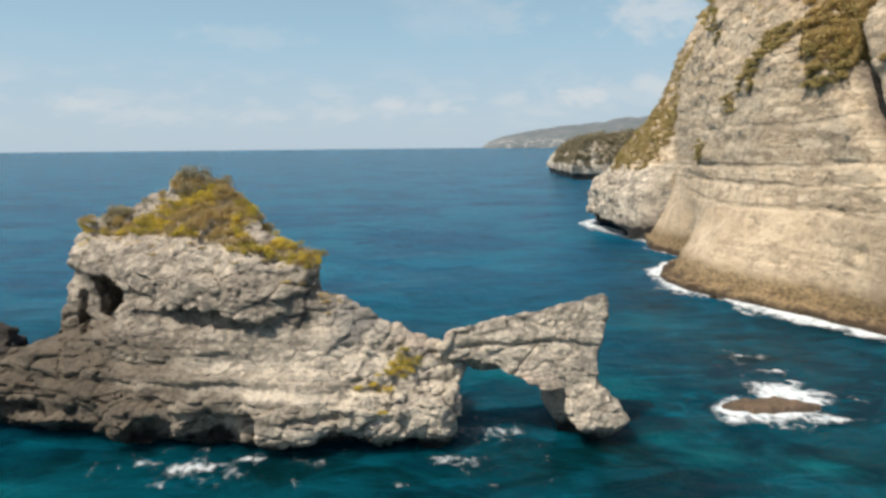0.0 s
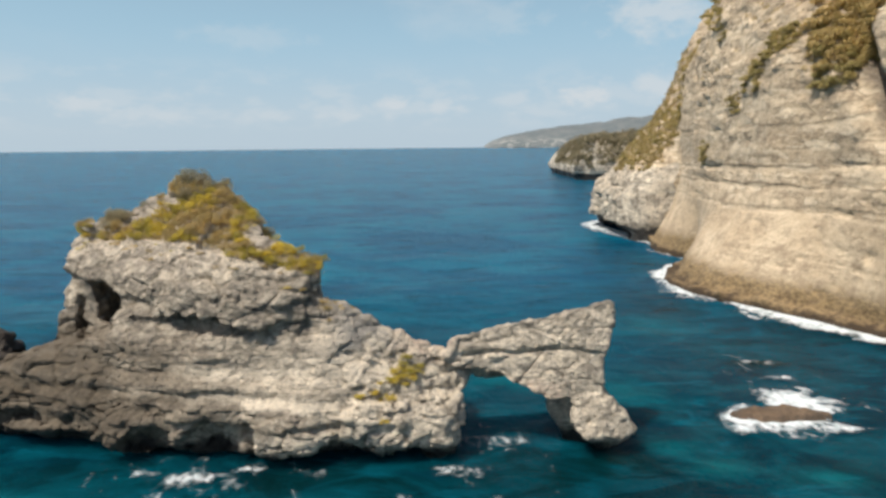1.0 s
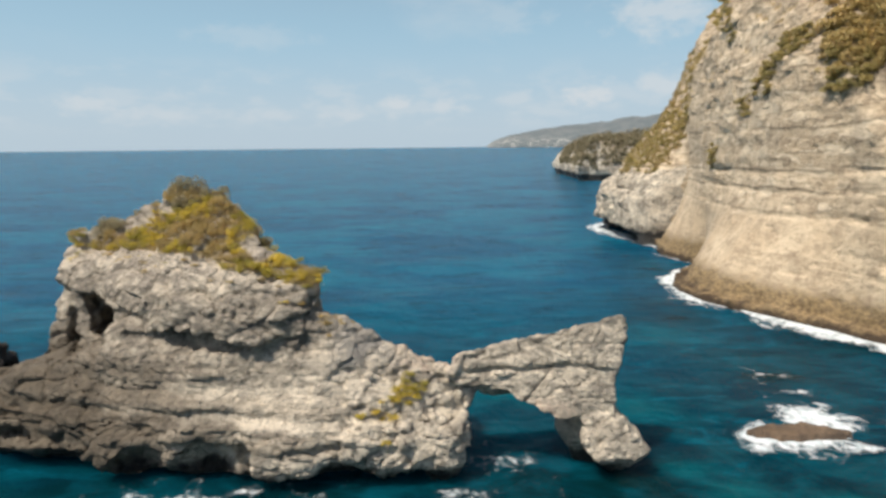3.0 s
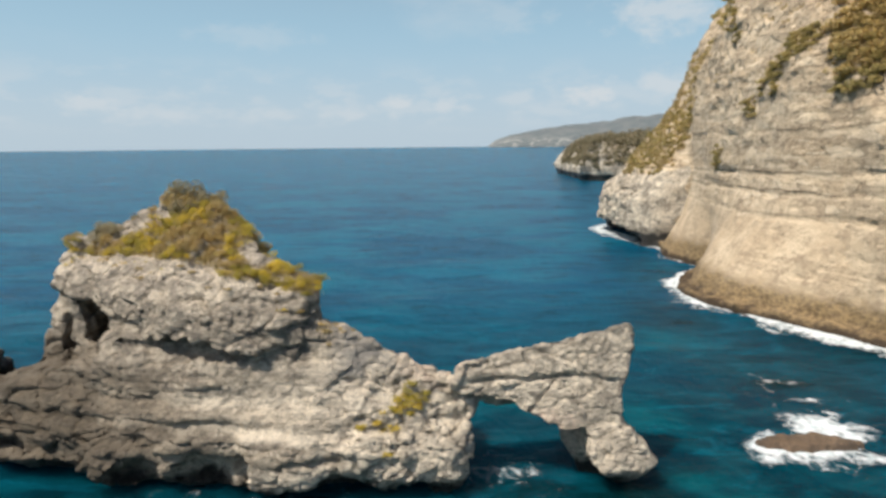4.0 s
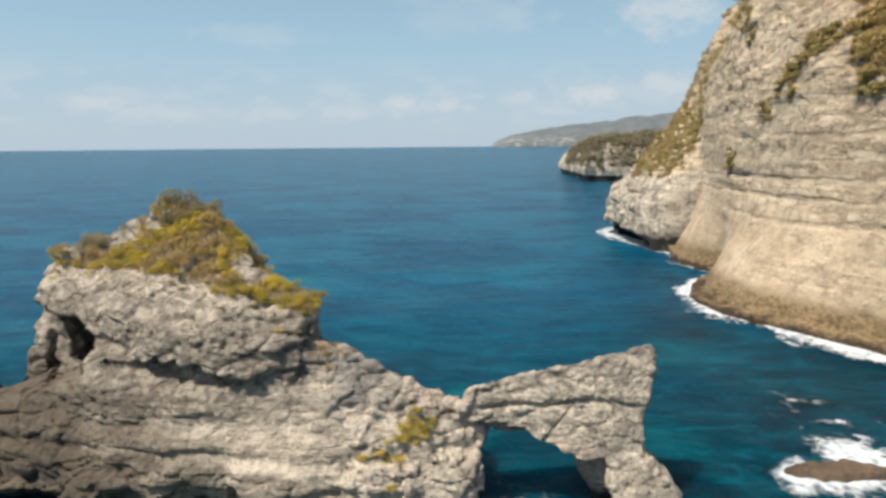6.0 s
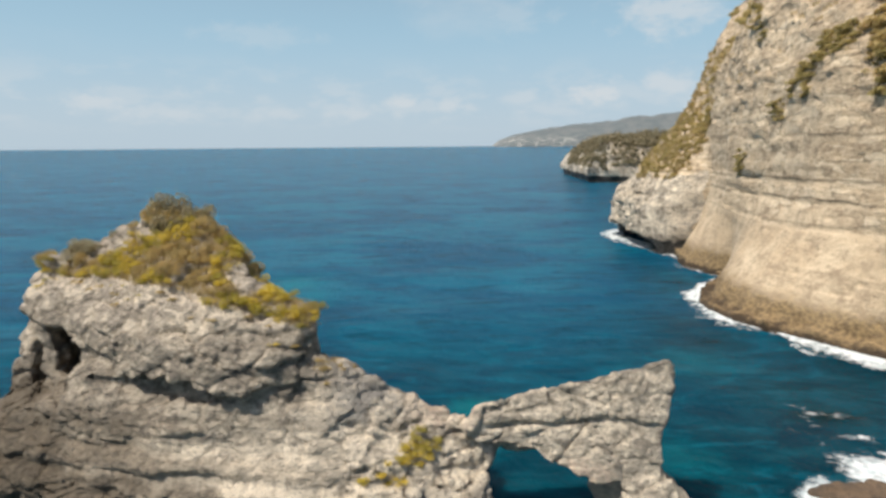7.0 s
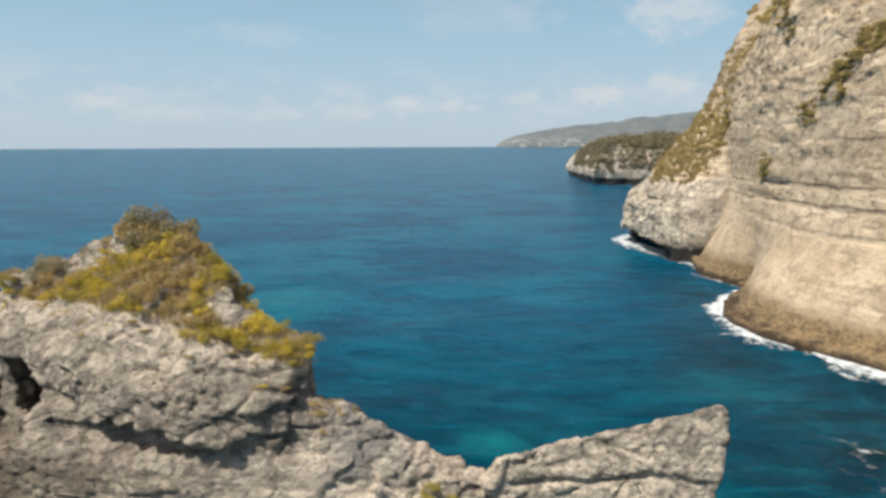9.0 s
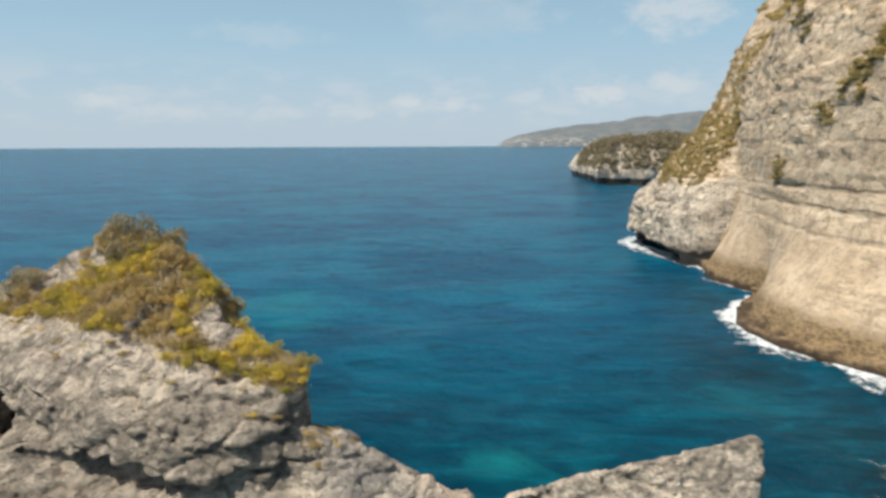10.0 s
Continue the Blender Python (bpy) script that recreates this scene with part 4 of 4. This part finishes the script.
# ---- foam ----
def build_foam(label, xs, ys, density):
    x, y = np.meshgrid(xs, ys, indexing="ij")
    d = density(x, y)
    points = np.stack([x.ravel(), y.ravel(), (swell_of(x, y) * 0.4 + 0.16 + 0.25 * np.clip(d, 0, 1)).ravel()], 1)
    i = np.arange((len(xs) - 1) * len(ys)).reshape(len(xs) - 1, len(ys))[:, :-1].ravel()
    faces = np.stack([i, i + len(ys), i + len(ys) + 1, i + 1], 1)
    keep = d.ravel()[faces].max(1) > 0.06
    f = faces[keep]
    used, back = np.unique(f, return_inverse=True)
    ob = part("sea_foam", points[used], back.reshape(f.shape), FOAM)
    ob.data.attributes.new("froth", "FLOAT", "POINT").data.foreach_set("value", np.clip(d.ravel()[used], 0, 1).astype(np.float32))
    return tagged(ob, label, "foam", "", "stuff")


def ripple(x, y, size, seed=0.0):
    p = np.stack([x.ravel() + seed, y.ravel(), 0 * x.ravel()], 1).astype(np.float32)
    return layered(p, size, 3).reshape(x.shape)


def islet_foam(x, y):
    ring = 1.5 - np.hypot((x - 36.4) / 6.2, (y - 62.2) / 3.1)
    surge = 1.45 - np.hypot((x - 41.2) / 5.2, (y - 65.0) / 3.6)
    tail = 0.75 - np.hypot((x - 42.0) / 5.0, (y - 59.8) / 1.1)
    return np.clip(np.maximum(np.maximum(ring, surge), tail) * 1.1 - 0.45 * ripple(x, y, 2.6) - spots(x, y, [(44.8, 62.4, 2.4, 1.0, 0.8)]), 0, 1)


def cliff_foam(x, y):
    ends = [b for a, b in FOOT]
    foot = np.interp(y, [a for a, b in FOOT], ends) - 2.4 * (y < 150)
    lean = (np.interp(y + 1, [a for a, b in FOOT], ends) - np.interp(y - 1, [a for a, b in FOOT], ends)) / 2
    out = (foot - x) / np.sqrt(1 + lean * lean)
    width = 2.7 + 1.2 * ripple(x * 0 + 3, y, 9.0) + 1.6 * np.exp(-((y - 117) / 7) ** 2) + 2.2 * np.exp(-((y - 97) / 8) ** 2) - 0.9 * np.exp(-((y - 108) / 4) ** 2)
    band = 1.25 - np.maximum(out - 0.3, 0) / np.maximum(width, 0.7)
    swash = spots(x, y, [(48.6, 137.0, 2.4, 2.2, 0.5)])
    thin = np.clip(0.95 + 0.5 * ripple(x * 0 + 9, y, 8.0), 0.45, 1) * np.where(y > 150, 0.7, 1.0)
    lap = np.maximum(band * thin, swash)
    return np.clip(lap - 0.45 * ripple(x, y, 2.2), 0, 1) * (out > -5) * np.clip(lap * 5, 0, 1)


def reef_foam(x, y):
    return np.clip(spots(x, y, [(41.4, 79.0, 1.5, 0.7, 0.75), (43.6, 73.2, 2.6, 0.5, 0.5)]) - 0.3 * ripple(x, y, 1.6), 0, 1)


def stack_foam(x, y):
    return np.clip(spots(x, y, [(-24, 50.8, 3.6, 1.6, 0.8), (-19.6, 52.2, 2.0, 0.7, 0.7), (-28.5, 51.5, 2.4, 0.8, 0.55), (1.4, 52.0, 2.8, 1.2, 0.55), (4.6, 57.0, 4.0, 3.0, 0.45)]) - 0.25 * ripple(x, y, 2.0), 0, 1)


build_foam("white surf ringing a low rock", np.arange(26, 53, 0.3), np.arange(55, 73, 0.3), islet_foam)
build_foam("white surf along the foot of the cliff", np.arange(40, 78, 0.45), np.arange(70, 232, 0.45), cliff_foam)
build_foam("small whitecaps breaking over a sunken reef", np.arange(36, 49, 0.25), np.arange(70, 83, 0.25), reef_foam)
build_foam("patches of white foam below the stack", np.arange(-34, 10, 0.3), np.arange(47.5, 62, 0.3), stack_foam)


# ---- plants ----
def shrub_meshes(name, count, spread, height, leaf, seed):
    """Stems and leaves of one bush, about one metre in radius."""
    r = np.random.default_rng(seed)
    lobes = r.normal(0, 1, (7, 3)) * [0.42 * spread, 0.42 * spread, 0.16 * height] + [0, 0, 0.5 * height]
    sizes = r.uniform(0.32, 0.55, 7)
    which = r.integers(0, 7, count)
    way = r.normal(0, 1, (count, 3))
    way /= np.linalg.norm(way, axis=1)[:, None]
    at = lobes[which] + way * (sizes[which] * r.uniform(0.55, 1.08, count) ** 0.5)[:, None] * [1, 1, 0.8 * height]
    at[:, 2] = np.maximum(at[:, 2], r.uniform(0.0, 0.15, count))
    n = way + r.normal(0, 0.6, (count, 3))
    n /= np.linalg.norm(n, axis=1)[:, None]
    u = np.cross(n, r.normal(0, 1, (count, 3)))
    u /= np.linalg.norm(u, axis=1)[:, None]
    v = np.cross(n, u)
    size = leaf * r.uniform(0.6, 1.4, count)[:, None]
    tip, side = u * size, v * size * 0.45
    points = np.stack([at - tip, at - side + n * size * 0.12, at + tip, at + side + n * size * 0.12], 1).reshape(-1, 3)
    leaves = mesh_of(name + "_leaves", points, np.arange(count * 4).reshape(-1, 4), False)
    bm = bmesh.new()
    for lobe in lobes:
        m = Matrix.Translation(lobe * 0.5) @ Vector(lobe).to_track_quat("Z", "Y").to_matrix().to_4x4()
        bmesh.ops.create_cone(bm, cap_ends=True, segments=5, radius1=0.045, radius2=0.015, depth=float(np.linalg.norm(lobe)) * 1.1, matrix=m)
    stems = bpy.data.meshes.new(name + "_stems")
    bm.to_mesh(stems)
    bm.free()
    stems.materials.append(BARK)
    return leaves, stems


SHAPES = [shrub_meshes("shrub", 900, 1.0, 1.0, 0.075, 20 + i) for i in range(4)]
COARSE = [shrub_meshes("bush", 520, 1.0, 1.0, 0.13, 40 + i) for i in range(4)]
LOOKS = {}


def leaves_in(mesh, made):
    key = (mesh.name, made.name)
    if key not in LOOKS:
        LOOKS[key] = mesh.copy()
        LOOKS[key].materials.append(made)
    return LOOKS[key]


def plant(shapes, i, place, size, tall, made, label, group, name="shrub"):
    leaves, stems = shapes[i % len(shapes)]
    ob = tagged(new(name), label, "shrub", group)
    ob.matrix_world = Matrix.Translation(place) @ pose(0, 0, 0, random.uniform(-12, 12), random.uniform(-12, 12), random.uniform(0, 360)) @ Matrix.Diagonal((size, size, size * tall, 1))
    for piece, data in (("foliage", leaves_in(leaves, made)), ("woody_base", stems)):
        child = new(piece, data)
        child.parent = ob
    return ob


def pick(points, keep, count, apart, seed):
    """Some of the points, no two nearer than apart."""
    r = np.random.default_rng(seed)
    pool = points[keep]
    found = np.zeros((count, 3))
    have = 0
    for p in pool[r.permutation(len(pool))][:6000]:
        if have == count:
            break
        if not have or ((found[:have] - p) ** 2).sum(1).min() > apart * apart:
            found[have] = p
            have += 1
    return list(found[:have])


def plant_stack():
    p, n = STACK_POINTS, STACK_NORMALS
    x, y, z = p[:, 0], p[:, 1], p[:, 2]
    lower = np.interp(x, [-46, -41, -28, -20, -13], [20.3, 19.8, 20.6, 19.0, 17.6])
    soil = (x < -13) & (x > -46) & (z > lower) & (n[:, 2] > 0.25)
    bare = (x < -33.5) & (z > np.interp(x, [-46, -40, -33], [20.8, 21.6, 22.8]))
    for centre, radii in OUTCROPS:
        soil &= np.linalg.norm(p - np.array(centre), axis=1) > 1.7
    front = n[:, 1] < 0.35
    for i, q in enumerate(pick(p, soil & ~bare & front, 250, 0.66, 3)):
        plant(SHAPES, i, q - np.array([0, 0, 0.15]), random.uniform(0.6, 1.0), random.uniform(0.7, 1.1), YELLOW_LEAF if value_noise(np.float32([q]) * 0.28)[0] > -0.12 else DRY_LEAF, "low yellow-green shrub on the crown of the sea stack", "shrubs on the stack")
    for i, q in enumerate(pick(p, soil & bare, 24, 0.9, 35)):
        plant(SHAPES, i, q - np.array([0, 0, 0.15]), random.uniform(0.4, 0.75), 0.7, (GREY_LEAF, DRY_LEAF, YELLOW_LEAF)[i % 3], "small shrub between bare rocks on the crest", "shrubs on the stack")
    fringe = (x < -13) & (x > -44) & (z > lower - 1.6) & (z < lower + 0.4) & (n[:, 1] < -0.1)
    for i, q in enumerate(pick(p, fringe, 30, 0.9, 34)):
        plant(SHAPES, i, q - np.array([0, 0, 0.15]), random.uniform(0.3, 0.6), 0.6, DRY_LEAF if i % 3 else YELLOW_LEAF, "small dry shrub at the rim of the crown", "shrubs on the stack")
    for i, q in enumerate(pick(p, soil & ~front, 40, 1.6, 4)):
        plant(SHAPES, i, q - np.array([0, 0, 0.15]), random.uniform(0.7, 1.1), 0.7, OLIVE_LEAF, "olive shrub behind the crest of the sea stack", "shrubs on the stack")
    top = (n[:, 2] > 0.2) & (np.hypot((x + 29.3) * 0.75, y - 70.0) < 1.8) & (z > 24.2)
    for i, q in enumerate(pick(p, top, 15, 0.6, 5)):
        plant(SHAPES, i, q - np.array([0, 0, 0.15]), random.uniform(1.0, 1.6), random.uniform(0.9, 1.4), GREY_LEAF if i % 3 else DRY_LEAF, "grey-green bush on the peak of the sea stack", "bushes on the peak")
    for i, q in enumerate(pick(p, (np.abs(x + 39.6) < 1.2) & (z > 21.3) & (y < 71.5), 4, 0.8, 6)):
        plant(SHAPES, i, q - np.array([0, 0, 0.2]), 1.3, 1.0, GREY_LEAF, "grey-green bush among bare rock on the stack", "bushes on the peak")
    ledge = (np.hypot(x + 4.4, (z - 8.5) * 1.4) < 1.7) & (n[:, 1] < -0.1)
    for i, q in enumerate(pick(p, ledge, 14, 0.5, 7)):
        plant(SHAPES, i, q - np.array([0, 0.3, 0.1]), random.uniform(0.5, 0.85), 0.7, YELLOW_LEAF, "small yellow-green shrub on a rock ledge", "shrubs on the ledge")
    small = (np.hypot(x + 7.0, z - 6.2) < 1.8) & (n[:, 1] < -0.1)
    for i, q in enumerate(pick(p, small, 7, 0.8, 8)):
        plant(SHAPES, i, q - np.array([0, 0.2, 0.1]), random.uniform(0.35, 0.6), 0.7, YELLOW_LEAF, "small yellow-green shrub on a rock ledge", "shrubs on the ledge")
    saddle = (np.hypot(x + 11.6, z - 15.0) < 1.7) & (n[:, 1] < 0.3) & (y < 62)
    for i, q in enumerate(pick(p, saddle, 9, 0.6, 9)):
        plant(SHAPES, i, q - np.array([0, 0, 0.2]), random.uniform(0.4, 0.7), 0.6, DRY_LEAF, "dry brown shrub on the stack's shoulder", "shrubs on the shoulder")
    grass = pick(p, soil & front, 1900, 0.10, 10)
    blades(grass, "dry_grass", "straw-coloured dry grass between the shrubs", 12, 0.45)


def blades(places, name, label, each, length, width=0.03):
    r = np.random.default_rng(12)
    base = np.repeat(np.array(places), each, 0) + r.normal(0, 0.22, (len(places) * each, 3)) * [1, 1, 0.1]
    n = len(base)
    lean = r.normal(0, 0.4, (n, 3)) * [1, 1, 0] + [0, 0, 1]
    wide = r.normal(0, 1, (n, 3)) * [1, 1, 0]
    wide /= np.linalg.norm(wide, axis=1)[:, None]
    size = length * r.uniform(0.5, 1.3, n)[:, None]
    points = np.stack([base - wide * width, base + wide * width, base + lean * size], 1).reshape(-1, 3)
    return tagged(part(name, points, np.arange(n * 3).reshape(-1, 3), STRAW, None, "", False), label, "grass", "", "stuff")


plant_stack()


def plant_cliff():
    p, n = CLIFF_POINTS, CLIFF_NORMALS
    x, y, z = p[:, 0], p[:, 1], p[:, 2]
    face = n[:, 0] < 0.5

    def grow(keep, count, apart, seed, size, made, label, tall=0.8):
        for i, q in enumerate(pick(p, keep, count, apart, seed)):
            s = random.uniform(*size)
            plant(COARSE, i, q - np.array([0, 0, 0.25 * s]), s, tall, made, label, "shrubs on the cliff", "cliff_shrub")

    def joined(keep, count, apart, seed, size, made, label):
        spots_at = pick(p, keep, count, apart, seed)
        r = np.random.default_rng(seed)
        shape = np.empty(len(COARSE[0][0].vertices) * 3, np.float32)
        COARSE[0][0].vertices.foreach_get("co", shape)
        shape = shape.reshape(-1, 3)
        points = np.concatenate([q + shape @ np.array(Matrix.Rotation(r.uniform(0, 6.28), 3, "Z")) * r.uniform(*size) - [0, 0, 0.3] for q in spots_at])
        tagged(part("cliff_top_scrub", points, np.arange(len(points)).reshape(-1, 4), made, None, "", False), label, "scrub", "", "stuff")

    grow(face & (y > 188) & (y < 222) & (z > 22) & (z < 40) & (n[:, 2] > 0.0), 90, 1.6, 21, (0.9, 1.7), OLIVE_LEAF, "olive shrub on the slope above the buttress")
    grow((np.hypot((y - 149.5) * 0.8, (z - 27.5) * 0.55) < 1.8) & face, 13, 0.9, 22, (0.7, 1.2), OLIVE_LEAF, "olive shrub clinging to the cliff face")
    grow((np.abs(y - 126.5 + 0.95 * (z - 44) - 1.5 * np.sin(z)) < 4.6) & (z > 36.5) & (z < 52) & face & (value_noise((p * np.float32([0.4, 0.4, 0.16])).astype(np.float32)) > -0.2), 130, 0.85, 23, (0.6, 1.4), OLIVE_LEAF, "hanging shrub in a crack of the cliff")
    grow((np.abs(y - 152.0 - 0.8 * (z - 60) - 1.5 * np.sin(0.7 * z)) < 2.2) & (z > 54) & (z < 67) & face, 26, 1.2, 30, (0.6, 1.3), OLIVE_LEAF, "hanging shrub in a crack of the cliff")
    grow((np.hypot((y - 107.0) * 1.0, (z - 52) * 0.75) < 7.0) & face, 44, 1.7, 24, (1.2, 2.2), DRY_LEAF, "dry brown bush on a steep ledge of the cliff", 1.15)
    grow((np.hypot((y - 107.0) * 1.0, (z - 44) * 0.9) < 4.0) & face, 24, 1.5, 25, (1.3, 2.0), OLIVE_LEAF, "olive bush hanging over the cliff face")
    joined((y < 118) & (z > 50) & face & (n[:, 2] > 0.0), 160, 1.6, 26, (1.3, 2.2), DRY_LEAF, "dry brown bush on a steep ledge of the cliff")
    joined(face & (y > 188) & (y < 222) & (z > 22 + 4 * value_noise((p * 0.15).astype(np.float32))) & (z < 42) & (n[:, 2] > -0.1) & (value_noise((p * 0.22).astype(np.float32)) > -0.2), 240, 0.85, 36, (0.6, 1.2), OLIVE_LEAF, "olive undergrowth on the slope above the buttress")
    joined((np.hypot((y - 107.0) * 1.0, (z - 52) * 0.75) < 7.0) & face, 170, 0.8, 37, (0.6, 1.4), DRY_LEAF, "dry brown undergrowth on a steep ledge of the cliff")
    joined((y > 186) & (z > 38) & (z < 62) & face & (n[:, 2] > -0.1), 150, 1.1, 33, (0.6, 1.3), OLIVE_LEAF, "olive-brown scrub along the cliff's end")
    joined((y > 150) & (z > 60) & face & (n[:, 2] > 0.2), 60, 2.2, 27, (1.2, 2.0), OLIVE_LEAF, "olive shrub near the cliff's edge")
    joined((z > 76) & (n[:, 2] > 0.6), 120, 3.0, 28, (1.6, 2.6), OLIVE_LEAF, "olive bush on the cliff top")
    slope = face & (y > 186) & (y < 224) & (z > 21 + 4 * value_noise((p * 0.15).astype(np.float32))) & (z < 62) & (n[:, 2] > 0.0) & (value_noise((p * 0.22).astype(np.float32)) > -0.25)
    blades(pick(p, slope, 520, 0.6, 41), "dry_grass", "straw-coloured dry grass on the slope above the buttress", 16, 1.3, 0.13)
    ledges = face & (z > 42) & (y < 190) & (n[:, 2] > 0.45)
    blades(pick(p, ledges, 500, 0.7, 42), "dry_grass", "straw-coloured dry grass on the ledges of the cliff", 12, 0.9, 0.09)
    grow((y < 96) & (z > 40) & (z < 54) & face & (n[:, 2] > 0.1), 16, 2.0, 29, (1.0, 1.7), DRY_LEAF, "dry brown bush beside a gully in the cliff")


plant_cliff()


def plant_cape():
    """A far wood of many small crowns in one sheet of leaves."""
    r = np.random.default_rng(31)
    soil = CAPE_SOIL[r.permutation(len(CAPE_SOIL))[:2300]]
    each = 60
    n = len(soil) * each
    way = r.normal(0, 1, (n, 3))
    way /= np.linalg.norm(way, axis=1)[:, None]
    size = r.uniform(0.8, 2.5, len(soil)) ** 1.5
    crown = soil + np.stack([0 * size, 0 * size, size * r.uniform(0.3, 1.4, len(soil))], 1)
    at = np.repeat(crown, each, 0) + way * np.repeat(size, each)[:, None] * r.uniform(0.6, 1.1, (n, 1)) * [1.15, 1.15, 0.8]
    u = np.cross(way + r.normal(0, 0.5, (n, 3)), r.normal(0, 1, (n, 3)))
    u /= np.linalg.norm(u, axis=1)[:, None]
    v = np.cross(way, u)
    points = np.stack([at - u * 0.65, at - v * 0.5, at + u * 0.65, at + v * 0.5], 1).reshape(-1, 3)
    part("scrub_wood", points, np.arange(n * 4).reshape(-1, 4), SCRUB_LEAF, CAPE, "dense grey-green scrub wood", False)


plant_cape()
